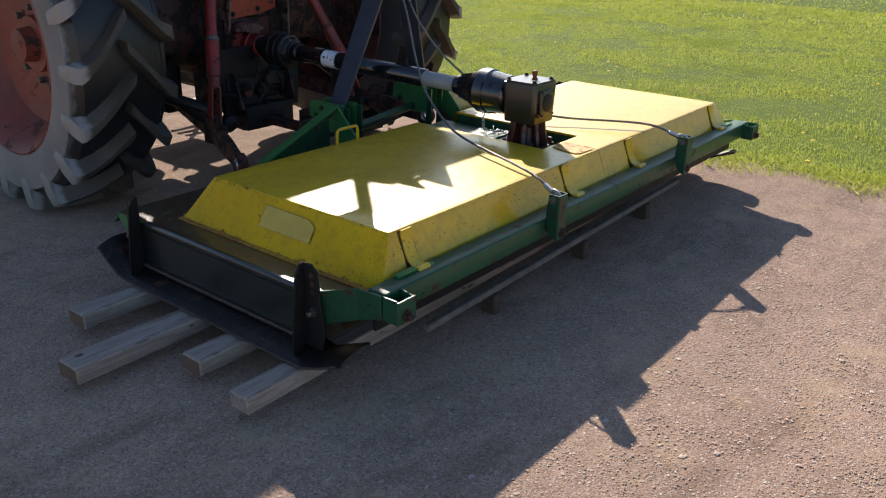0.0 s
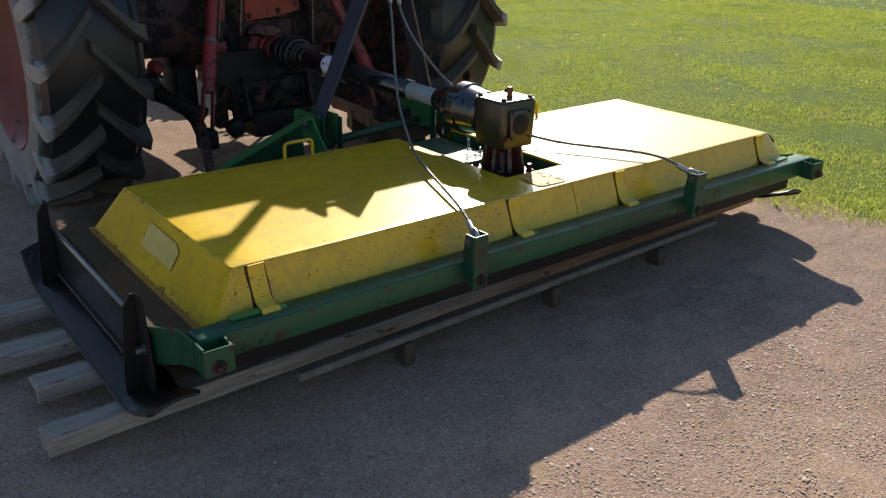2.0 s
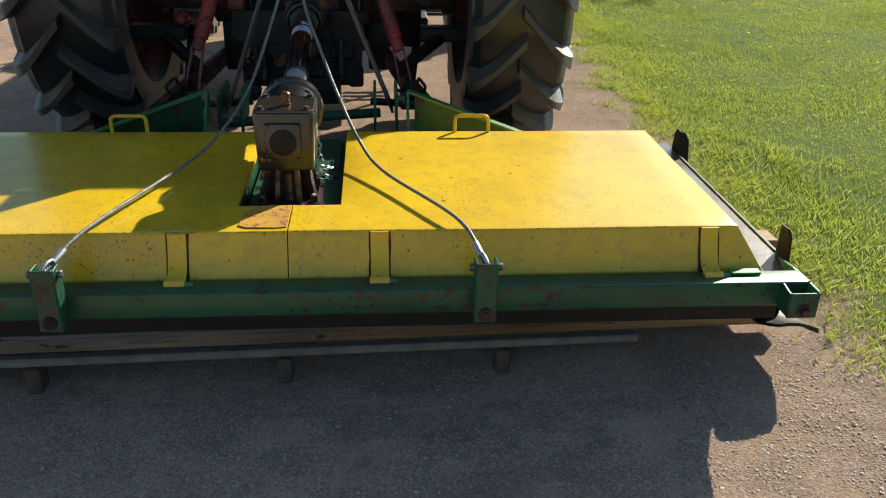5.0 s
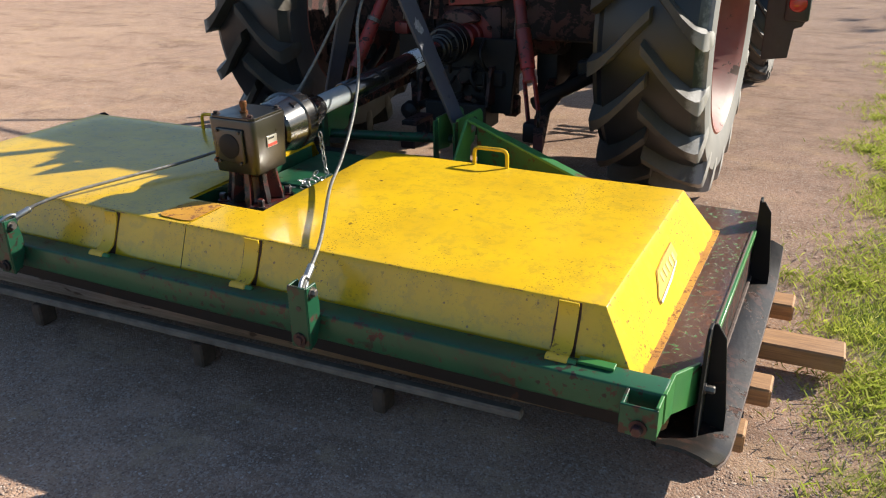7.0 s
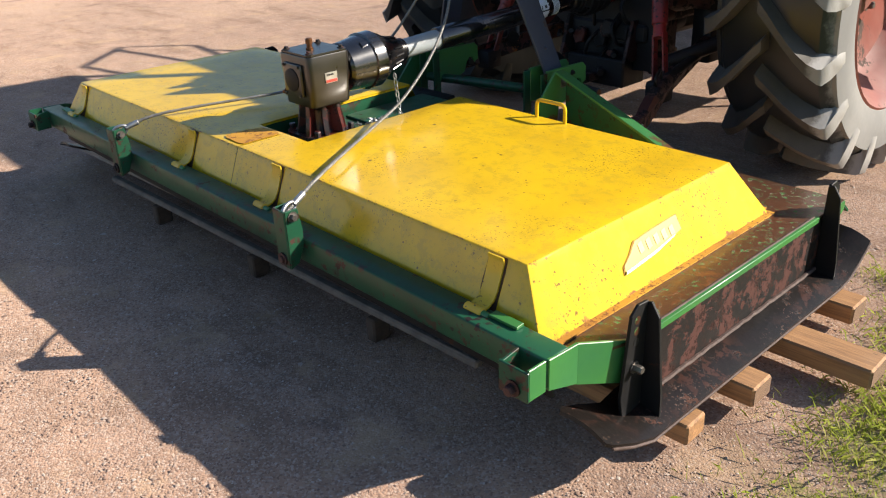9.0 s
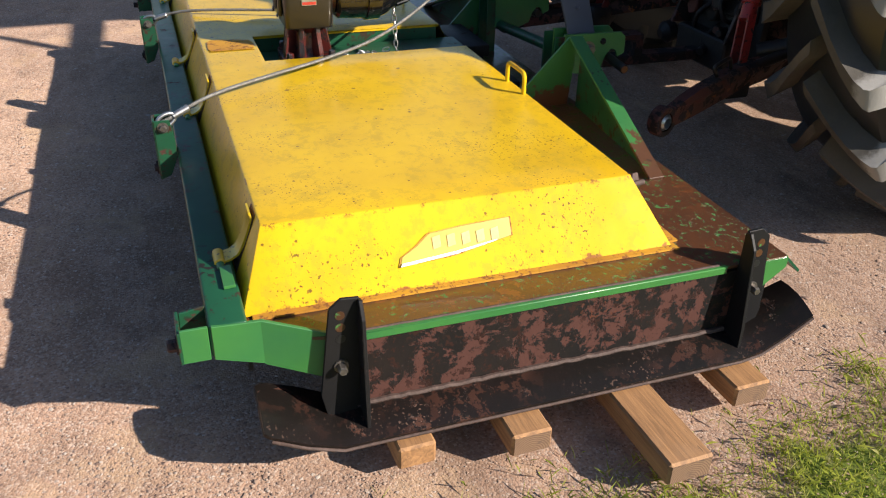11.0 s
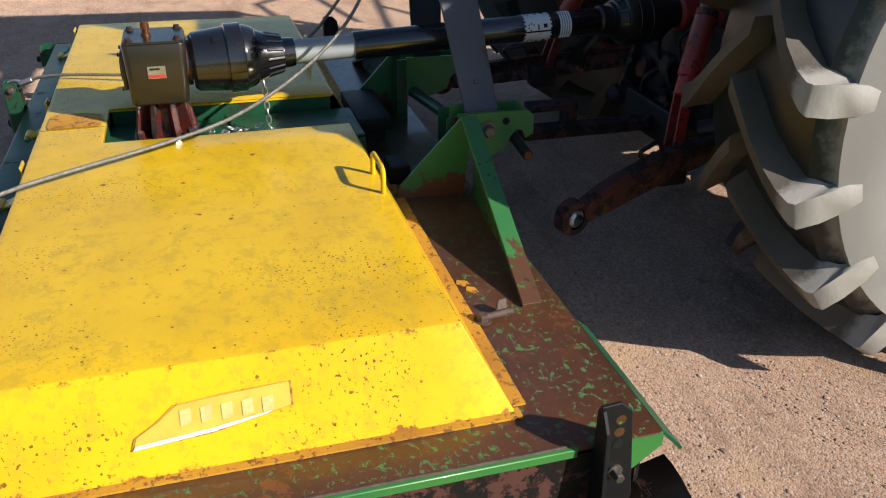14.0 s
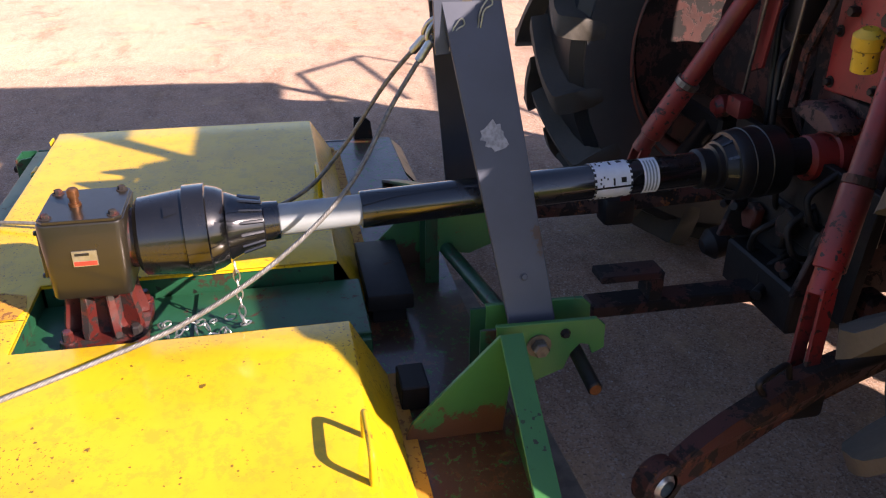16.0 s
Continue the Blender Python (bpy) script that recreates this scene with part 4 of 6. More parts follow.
# ---------------------------------------------------------------- headstock: gussets, hitch plates, mast
HXC = 3.385
for s in (-1, 1):
    ax = HXC + s * 0.428
    # upright gusset plate and sloping flat bar out to the deck
    part("gusset", slab([(ax - s * 0.012, 2.725, DZ), (ax - s * 0.012, 2.945, DZ), (ax - s * 0.012, 2.968, 0.596), (ax - s * 0.012, 2.930, 0.602), (ax - s * 0.012, 2.74, 0.40)], 0.010, 0.001), BRACE, mower, "upright green gusset plate")
    a, b = Vector((ax - s * 0.012, 2.955, 0.601)), Vector((HXC + s * 1.095, 2.905, DZ + 0.004))
    ps = [a + Vector((0, -0.024, 0)), a + Vector((0, 0.026, 0)), b + Vector((0, 0.026, 0)), b + Vector((0, -0.024, 0))]
    part("brace_bar", slab(ps, 0.010, 0.001), BRACE, mower, "sloping green flat brace with bare lower end")
    part("brace_rib", slab([(ax + s * 0.02, 2.968, DZ), (ax + s * 0.02, 2.968, 0.585), (HXC + s * 1.06, 2.918, DZ + 0.006), (HXC + s * 1.04, 2.918, DZ)], 0.006), GREEN, mower, "thin green brace rib")
    # pair of hitch plates with the link pin
    for k, px in enumerate((ax - s * 0.058, ax - s * 0.150)):
        hp = part("hitch_plate", slab([(px, 2.935, 0.460), (px, 2.935, 0.598), (px, 3.165, 0.594), (px, 3.185, 0.575), (px, 3.187, 0.515), (px, 3.160, 0.502), (px, 3.150, 0.530), (px, 3.128, 0.535), (px, 3.108, 0.512), (px, 3.095, 0.470), (px, 3.03, 0.445)], 0.012, 0.0012), GREEN_LIGHT, mower, "green hitch plate with a hook notch")
        part("hitch_rib", box(*sorted((px - s * 0.004, px + s * 0.004)), 2.90, 2.94, DZ, 0.59), GREEN, hp)
    pin = part("link_pin", rod((ax - s * 0.17, 3.130, 0.508), (ax + s * 0.066, 3.124, 0.492), 0.0165, 18, edge=0.003), GREASE, mower, "dark greasy link pin", 40)
    part("pin_tip", lathe((ax + s * 0.0655, 3.124, 0.492), (ax + s * 0.08, 3.124, 0.492), [(0, 0.0135), (0.002, 0.0125)], 16), BRASS, pin, "rusty pin end")
    part("hitch_bolt", hexbolt((ax - s * 0.051, 3.032, 0.541), (s, 0, 0), 0.019, 0.024), BOLT, mower, "large steel bolt")
    part("hitch_bolt", hexbolt((ax - s * 0.051, 3.092, 0.565), (s, 0, 0), 0.008, 0.010), RUSTRED, mower, "small rusty bolt")
    # leaning mast bar
    b0, b1 = Vector((ax - s * 0.075, 3.040, 0.500)), Vector((HXC + s * 0.062, 2.930, 1.265))
    d = (b1 - b0).normalized()
    n = Vector((d.z, 0, -d.x)).normalized()
    sd = d.cross(n).normalized()
    ps = [b0 - sd * 0.052, b0 + sd * 0.052, b1 + sd * 0.066, b1 - sd * 0.066]
    part("mast_bar", slab(ps, 0.012, 0.0015), MAST, mower, "dark blue-grey flat mast bar with a scuff")
    if s > 0:
        m = b0 + (b1 - b0) * 0.60
        ps = [m + sd * (-0.008 + math.cos(q) * k) + d * (math.sin(q) * k * 1.1) for q, k in [(i * math.tau / 22, random.uniform(0.018, 0.038)) for i in range(22)]]
        ps = [p + n * s * 0.0066 for p in ps]
        part("bare_scuff", slab(ps, 0.0006), SCUFF, mower, "bare scuffed metal patch")
        part("mast_bolt", hexbolt(b0 + (b1 - b0) * 0.22 + n * s * 0.006, n * s, 0.008, 0.006), MAST, mower)
# cross tube between the hitch plates
part("cross_tube", rod((HXC - 0.37, 2.95, 0.462), (HXC + 0.30, 3.045, 0.480), 0.021, 16), GREEN, mower, "green cross tube of the headstock", 40)
# green side walls of the gearbox slot, below the hood sheets
for wx in (SX0 - 0.008, SX1 + 0.008):
    part("slot_wall", box(wx - 0.003, wx + 0.003, SY + 0.004, 2.625, DZ + 0.001, ZT - 0.012), GREEN, mower, "green slot wall")
part("slot_wall", box(SX0 - 0.005, SX1 + 0.005, SY - 0.008, SY - 0.002, DZ + 0.001, ZT - 0.012), GREEN, mower, "green slot wall")
part("black_channel", box(2.98, 3.32, 2.705, 2.83, 0.400, 0.448, 0.006, 2), BLACK, mower, "black channel across the deck front", 40)
for bx in (3.0, 3.27):
    part("channel_foot", box(bx, bx + 0.03, 2.72, 2.81, DZ, 0.401), BLACK, mower)
part("hood_stop", box(3.60, 3.70, 2.735, 2.80, DZ, 0.42, 0.004, 1), BLACK, mower)
# wing latch on the rusty deck
wl_ = part("latch_bolt", rod((4.518, 2.752, DZ + 0.012), (4.505, 2.845, DZ + 0.014), 0.009, 12, edge=0.002), BEAD, mower, "grey steel wing latch lying on the deck", 40)
part("latch_wing", slab([(4.506, 2.800, DZ + 0.010), (4.492, 2.835, DZ + 0.012), (4.478, 2.836, DZ + 0.034), (4.486, 2.812, DZ + 0.036)], 0.007, 0.002), BEAD, wl_)
part("latch_nut", hexbolt((4.516, 2.766, DZ + 0.004), (0, 0, 1), 0.015, 0.016), BEAD, wl_)
for ps in ([(4.318, 2.762), (4.336, 2.756), (4.352, 2.772), (4.340, 2.790), (4.326, 2.786)], [(4.352, 2.778), (4.376, 2.770), (4.392, 2.784), (4.384, 2.800), (4.362, 2.796)]):
    part("paint_smear", slab([(x, y, DZ + 0.0016) for x, y in ps], 0.0010), FLANGE, mower, "old yellow paint smear on the deck")

# mast head with pins, clips and rope ends
head = part("mast_head", rod((HXC - 0.075, 2.925, 1.225), (HXC + 0.082, 2.925, 1.225), 0.012, 14), BOLT, mower, "steel cross pin at the mast head")
part("mast_head_plate", slab([(HXC + 0.090, 2.855, 1.12), (HXC + 0.090, 2.995, 1.13), (HXC + 0.070, 3.0, 1.30), (HXC + 0.070, 2.85, 1.30)], 0.008, 0.001), MAST, mower, "dark plate at the mast head")
for cy, cz in ((2.885, 1.175), (2.945, 1.215)):
    pts = rounded([(HXC + 0.100, cy, cz - 0.045), (HXC + 0.102, cy + 0.004, cz), (HXC + 0.102, cy + 0.024, cz + 0.028), (HXC + 0.102, cy + 0.034, cz + 0.010), (HXC + 0.102, cy + 0.012, cz + 0.002), (HXC + 0.100, cy + 0.006, cz - 0.04)], 0.012)
    part("clip", sweep(pts, 0.002, 6), STEEL, head, "bent wire R-clip", 60)

# ---------------------------------------------------------------- wire ropes
def rope_path(ctrl, n):
    """A smooth line through a few places that the stiff rope passes, evenly stepped."""
    ps = [Vector(p) for p in ctrl]
    ps = [ps[0] * 2 - ps[1]] + ps + [ps[-1] * 2 - ps[-2]]
    fine = []
    for i in range(1, len(ps) - 2):
        p0, p1, p2, p3 = ps[i - 1:i + 3]
        for k in range(40):
            t = k / 40
            fine.append(0.5 * (p1 * 2 + (p2 - p0) * t + (p0 * 2 - p1 * 5 + p2 * 4 - p3) * t * t + (p1 * 3 - p0 - p2 * 3 + p3) * t ** 3))
    fine.append(ps[-2])
    run = [0.0]
    for p, q in zip(fine, fine[1:]):
        run.append(run[-1] + (q - p).length)
    xyz = [np.interp(np.linspace(0, run[-1], n + 1), run, [p[i] for p in fine]) for i in range(3)]
    return [Vector(p) for p in zip(*xyz)], run[-1]


def rope(ctrl, label):
    """A laid wire rope of six twisted strands with a pressed ferrule and an eye at both ends."""
    t = thing("wire_rope", *ctrl[-1], label, "cable", "wire ropes")
    path, length = rope_path(ctrl, 300)
    _, u, v = frame_of(Vector(ctrl[-1]) - Vector(ctrl[0]))
    for k in range(6):
        pts = []
        for i, p in enumerate(path):
            ph = k * math.tau / 6 + i / len(path) * length / 0.060 * math.tau
            pts.append(p + (u * math.cos(ph) + v * math.sin(ph)) * 0.0037)
        part("strand", sweep(pts, 0.0024, 6), ROPE, t, "twisted grey steel strand", 60)
    for end, other in ((path[0], path[8]), (path[-1], path[-9])):
        d = (Vector(other) - Vector(end)).normalized()
        e0 = Vector(end) + d * 0.035
        part("ferrule", rod(e0, e0 + d * 0.055, 0.0105, 12, edge=0.002), STEEL, t, "pressed silver ferrule", 40)
        eye = [Vector(end) + d * (0.012 + 0.030 * math.cos(q)) + d.cross(Vector((1, 0, 0))).normalized() * 0.017 * math.sin(q) for q in [i * math.tau / 18 for i in range(18)]]
        part("eye", sweep(eye, 0.006, 8, closed=True), STEEL, t, "thimble eye", 60)
    return t


rope([(HXC + 0.015, 2.880, 1.165), (3.398, 2.775, 1.00), (3.463, 2.66, 0.83), (3.53, 2.50, 0.70), (3.606, 2.29, 0.60), (3.69, 2.08, 0.562), (3.90, 1.71, 0.550), (LUGS[1], 1.525, 0.492)], "grey wire rope from mast to rear lug")
rope([(HXC - 0.015, 2.880, 1.165), (3.315, 2.775, 1.03), (3.246, 2.655, 0.83), (3.192, 2.547, 0.70), (3.11, 2.36, 0.60), (3.03, 2.17, 0.560), (2.85, 1.70, 0.540), (LUGS[0], 1.525, 0.492)], "grey wire rope from mast to rear lug")

# ---------------------------------------------------------------- drive shaft
S0, S1 = Vector((GXC, 2.172, 0.705)), Vector((3.318, 3.78, 0.755))
shaft = thing("drive_shaft", S1.x, S1.y, S1.z, "black guarded drive shaft between tractor and gearbox", "drive shaft")
L = (S1 - S0).length
SD = (S1 - S0).normalized()


def on_shaft(d):
    return S0 + SD * d


part("guard_bell", lathe(S0, S1, [(0.0, 0.080), (0.010, 0.091), (0.060, 0.096), (0.108, 0.101), (0.111, 0.108), (0.160, 0.108), (0.163, 0.102), (0.185, 0.096), (0.200, 0.088), (0.203, 0.082), (0.240, 0.066), (0.285, 0.056), (0.288, 0.048), (0.322, 0.046), (0.325, 0.040)], 40), PLASTIC, shaft, "glossy black guard bell with ridges", 30)
for k in range(3):
    d0 = 0.07
    ang = (0.9, 2.6, 4.4)[k]
    axd, u, v = frame_of(SD)
    o = u * math.cos(ang) + v * math.sin(ang)
    tq = SD.cross(o)
    part("bell_clip", slab([on_shaft(d0) + o * 0.099 + tq * 0.012, on_shaft(d0 + 0.03) + o * 0.100 + tq * 0.005, on_shaft(d0 + 0.03) + o * 0.100 - tq * 0.005, on_shaft(d0) + o * 0.099 - tq * 0.012], 0.006), PLASTIC, shaft)
for k in range(14):
    axd, u, v = frame_of(SD)
    o = u * math.cos(k * math.tau / 14) + v * math.sin(k * math.tau / 14)
    part("bell_rib", rod(on_shaft(0.232) + o * 0.069, on_shaft(0.284) + o * 0.057, 0.0045, 6), PLASTIC, shaft)
part("grey_tube", lathe(on_shaft(0.29), S1, [(0, 0.0385), (0.25, 0.0385)], 28), GREY_PLASTIC, shaft, "light grey inner guard tube", 40)
part("outer_tube", lathe(on_shaft(0.520), S1, [(0, 0.044), (0.003, 0.046), (0.905, 0.046), (0.91, 0.040)], 48), PLASTIC, shaft, "shiny black outer guard tube", 40)
part("guard_bell", lathe(on_shaft(1.418), S1, [(0.0, 0.047), (0.008, 0.054), (0.028, 0.055), (0.030, 0.050), (0.045, 0.051), (0.048, 0.060), (0.062, 0.062), (0.064, 0.068), (0.090, 0.080), (0.092, 0.090), (0.100, 0.094), (0.130, 0.096), (0.132, 0.099), (0.136, 0.096), (0.178, 0.097), (0.180, 0.100), (0.186, 0.097), (0.240, 0.095), (0.244, 0.085)], 48), PLASTIC_OLD, shaft, "dull black guard bell with ridges", 30)
part("yoke", rod(on_shaft(1.60), on_shaft(1.78), 0.052, 16), SOOT, shaft)
for k in range(10):
    axd, u, v = frame_of(SD)
    o = u * math.cos(k * math.tau / 10) + v * math.sin(k * math.tau / 10)
    part("bell_rib", slab([on_shaft(1.483) + o * 0.071, on_shaft(1.509) + o * 0.084, on_shaft(1.509) + o * 0.076, on_shaft(1.483) + o * 0.063], 0.008), PLASTIC, shaft)


def wrap(name, d0, d1, a0, a1, mat_, r, label, parent=shaft):
    """A thin curved label round the tube."""
    bm = bmesh.new()
    axd, u, v = frame_of(SD)
    k = max(3, int(abs(a1 - a0) / 0.11))
    rows = []
    for d in (d0, d1):
        rows.append([bm.verts.new(on_shaft(d) + (u * math.cos(a0 + (a1 - a0) * i / k) + v * math.sin(a0 + (a1 - a0) * i / k)) * r) for i in range(k + 1)])
    for i in range(k):
        bm.faces.new((rows[0][i], rows[0][i + 1], rows[1][i + 1], rows[1][i]))
    thicken(bm, 0.0006)
    return part(name, bm, mat_, parent, label, 60)


warn = wrap("warning_label", 1.118, 1.222, 0.0, math.tau * 0.98, PAPER, 0.0472, "white warning label with black marks")
for i in range(20):
    for d in (1.1205, 1.2195):
        wrap("label_dash", d - 0.0028, d + 0.0028, i * math.tau / 20, i * math.tau / 20 + 0.17, INK, 0.0479, "black dash", warn)
for a in (0.3, 1.55, 2.8, 4.05, 5.3):
    # an open ring, a stroke and a solid blot, like worn pictograms
    for q in range(5):
        c0 = 0.6 + q * 0.95
        wrap("label_mark", 1.144 + 0.011 * math.cos(c0) - 0.002, 1.144 + 0.011 * math.cos(c0) + 0.002, a + 0.24 * math.sin(c0) - 0.06, a + 0.24 * math.sin(c0) + 0.06, INK, 0.0479, "black pictogram stroke", warn)
    wrap("label_mark", 1.168, 1.173, a - 0.25, a + 0.15, INK, 0.0479, "black pictogram stroke", warn)
    wrap("label_mark", 1.190, 1.204, a - 0.12, a + 0.16, INK, 0.0479, "black pictogram blot", warn)
lab2 = wrap("spec_label", 1.255, 1.298, -0.9, 1.6, PAPER, 0.0472, "small pale specification label")
for i in range(4):
    wrap("label_print", 1.260 + i * 0.009, 1.264 + i * 0.009, -0.6, 1.3, GREY_PLASTIC, 0.0479, "grey bar of print", lab2)

# loose safety chain from the bell to the mounting plate
chain = thing("safety_chain", 3.47, 2.34, 0.50, "thin bright steel safety chain heaped under the shaft", "chain")
links = [Vector((3.452, 2.385, 0.640)) + Vector((0.010, 0.006, -0.138)) * (i / 6) for i in range(7)]
for i in range(16):
    links.append(Vector((3.462 + 0.038 * math.sin(i * 1.3), 2.375 - 0.012 * i + 0.02 * math.cos(i * 2.1), 0.486 + 0.012 * (0.5 + 0.5 * math.sin(i * 2.7)))))
for i, c in enumerate(links):
    nxt = links[min(i + 1, len(links) - 1)] if i + 1 < len(links) else c + (c - links[i - 1])
    d = (nxt - c).normalized()
    _, u, v = frame_of(d)
    o = u if i % 2 else v
    ring = [c + d * 0.015 * math.cos(q) + o * 0.0075 * math.sin(q) for q in [k * math.tau / 12 for k in range(12)]]
    part("chain_link", sweep(ring, 0.0024, 5, closed=True), STEEL, chain, "", 60)

# ---------------------------------------------------------------- tractor
TXC, AY, AZ = 3.29, 4.285, 0.845
TR, TW = 0.845, 0.520
tractor = thing("tractor", TXC, AY, 0.0, "old faded red tractor parked on gravel before the mower", "tractor")


def tyre_mesh(cx, cy, r, width, rim_r, lug_h, wall=0):
    """The carcass turned round the axle: its tread band, or one sidewall (-1, 1)."""
    bm = bmesh.new()
    rc, hw = r - lug_h, width / 2
    prof = [(-0.80 * hw, rim_r - 0.02), (-0.93 * hw, rim_r + 0.012), (-0.975 * hw, rim_r + 0.25 * (rc - rim_r)), (-0.99 * hw, rim_r + 0.5 * (rc - rim_r)), (-0.97 * hw, rim_r + 0.74 * (rc - rim_r)),
            (-0.90 * hw, rc - 0.066), (-0.77 * hw, rc - 0.024), (-0.4 * hw, rc - 0.004), (0, rc)]
    prof = prof + [(-d, q) for d, q in prof[-2::-1]]
    prof = prof[4:-4] if wall == 0 else (prof[:5] if wall < 0 else prof[-5:])
    lathe((cx - 1, cy, r), (cx + 1, cy, r), [(1 + d, q) for d, q in prof], 72, bm, cap=False)
    return bm


def tread_bar(cx, cy, r, width, lug_h, side, th0):
    """One chevron bar: broad on the shoulder, where it runs down on to the sidewall, and narrower at the middle."""
    bm = bmesh.new()
    rc, hw = r - lug_h, width / 2
    # along the bar: share of the half width, top radius, foot radius, turn ahead, half width at the top
    line = [(0.992, rc - 0.125, rc - 0.150, 0.000, 0.030), (0.988, rc - 0.080, rc - 0.120, 0.000, 0.042), (0.972, rc - 0.012, rc - 0.090, 0.000, 0.043), (0.945, r - 0.020, rc - 0.070, 0.002, 0.037),
            (0.89, r - 0.010, rc - 0.050, 0.010, 0.033), (0.74, r - 0.007, rc - 0.025, 0.040, 0.027), (0.56, r - 0.003, rc - 0.01, 0.098, 0.022), (0.36, r, rc - 0.01, 0.175, 0.020), (0.14, r, rc - 0.01, 0.262, 0.021), (-0.05, r, rc - 0.01, 0.330, 0.022)]
    k = r / 0.852
    secs = []
    for f, top, low, ahead, wt in line:
        cs = []
        spread = 1.9 if f < 0.7 else 1.45 if f < 0.9 else 1.15
        for dw, rad in ((-wt * spread, low), (-wt, top), (wt, top), (wt * spread, low)):
            a = th0 + ahead * 0.92 + dw * k / r
            cs.append(bm.verts.new((cx + side * f * hw * (1.0 if rad == top or f < 0.9 else 0.97), cy - rad * math.cos(a), r + rad * math.sin(a))))
        secs.append(cs)
    for a, b in zip(secs, secs[1:]):
        for j in range(3):
            bm.faces.new((a[j], a[j + 1], b[j + 1], b[j]))
    bm.faces.new(secs[0])
    bm.faces.new(secs[-1][::-1])
    top = [e for e in bm.edges if len(e.link_faces) == 2 and e.calc_face_angle(0) > 0.6]
    bmesh.ops.bevel(bm, geom=top, offset=0.0035, segments=1, profile=0.5, affect="EDGES", clamp_overlap=True)
    return bm


def wheel(cx, cy, r, width, rim_r, side, lugs, lug_h, turn=0.13):
    """Tyre, dished rim and hub; side is +1 where the outside faces +x."""
    t = part("tyre", tyre_mesh(cx, cy, r, width, rim_r, lug_h), RUBBER, tractor, "black dusty chevron-lug tyre", 32)
    # dusty pale outer wall; the inner wall's shade is put into a darker colour
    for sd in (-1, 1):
        part("sidewall", tyre_mesh(cx, cy, r, width, rim_r, lug_h, sd), SIDEWALL if sd == side else INNER_WALL, t, "pale dusty grey sidewall" if sd == side else "inner sidewall, darkened for its shade", 32)
    for sd in (-1, 1):
        for k in range(lugs):
            part("tread_bar", tread_bar(cx, cy, r, width, lug_h, sd, (k + (0.0 if sd > 0 else 0.5)) * math.tau / lugs + turn), LUG, t, "", 48)
    hw = width / 2
    o = Vector((cx, cy, r))
    ax = Vector((side, 0, 0))
    q = width * 1.32
    rim = part("rim", lathe(o - ax * hw * 0.93, o + ax, [(0, rim_r), (0.012, rim_r + 0.018), (0.03, rim_r - 0.01), (0.10, rim_r - 0.050), (q * 0.40, rim_r - 0.07), (q * 0.62, rim_r - 0.02), (q * 0.695, rim_r + 0.018), (q * 0.71, rim_r), (q * 0.66, rim_r - 0.035), (q * 0.50, rim_r - 0.085), (q * 0.42, rim_r - 0.13), (q * 0.36, 0.20), (q * 0.40, 0.12)], 56, cap=False), RIM, t, "faded red steel rim", 35)
    # added disc, darker than the rim so the inner dish looks shaded
    part("wheel_disc", lathe(o - ax * hw * 0.75 + ax * width * 0.16, o + ax, [(0.05, 0.10), (0.03, rim_r - 0.20), (0.0, rim_r - 0.07), (0.03, rim_r - 0.07), (0.06, 0.12)], 40), RUSTRED, rim, "inner wheel disc, red darkened for the dish's shade", 35)
    part("hub", lathe(o + ax * (-hw * 0.75 + width * 0.38), o + ax, [(0, 0.15), (0.05, 0.14), (0.05, 0.09), (0.12, 0.08), (0.13, 0.05)], 28), RIM, rim, "red hub", 35)
    for k in range(8):
        a = k * math.tau / 8
        part("wheel_nut", hexbolt(o + ax * (-hw * 0.75 + width * 0.405) + Vector((0, math.cos(a), math.sin(a))) * 0.185, ax, 0.018, 0.03), BOLT, rim)
    return t


wheel(TXC + 1.095, AY - 0.01, TR, TW, 0.530, 1, 18, 0.064, 0.042)
wheel(TXC - 1.085, AY + 0.03, TR, TW, 0.530, -1, 18, 0.064)
FY = 7.15
wheel(TXC + 1.16, FY, 0.50, 0.28, 0.28, 1, 18, 0.030)
wheel(TXC - 1.16, FY, 0.50, 0.28, 0.28, -1, 18, 0.030)

# rear housing and transmission
part("rear_housing", box(TXC - 0.235, TXC + 0.235, 4.06, 5.0, 0.56, 1.42, 0.06, 3), RUSTRED, tractor, "red cast rear housing, greasy below", 35)
part("transmission", box(TXC - 0.20, TXC + 0.20, 5.0, 6.6, 0.50, 1.10, 0.06, 3), RUSTRED, tractor, "dirty red gearbox housing", 35)
part("engine_block", box(TXC - 0.24, TXC + 0.24, 6.4, 7.7, 0.55, 1.25, 0.05, 2), GREASE, tractor, "dark engine block", 35)
part("bonnet", box(TXC - 0.34, TXC + 0.34, 6.45, 7.9, 1.15, 1.62, 0.10, 4), RED, tractor, "red bonnet", 35)
part("front_axle", box(TXC - 1.05, TXC + 1.05, FY - 0.06, FY + 0.06, 0.44, 0.56, 0.02, 2), GREASE, tractor)
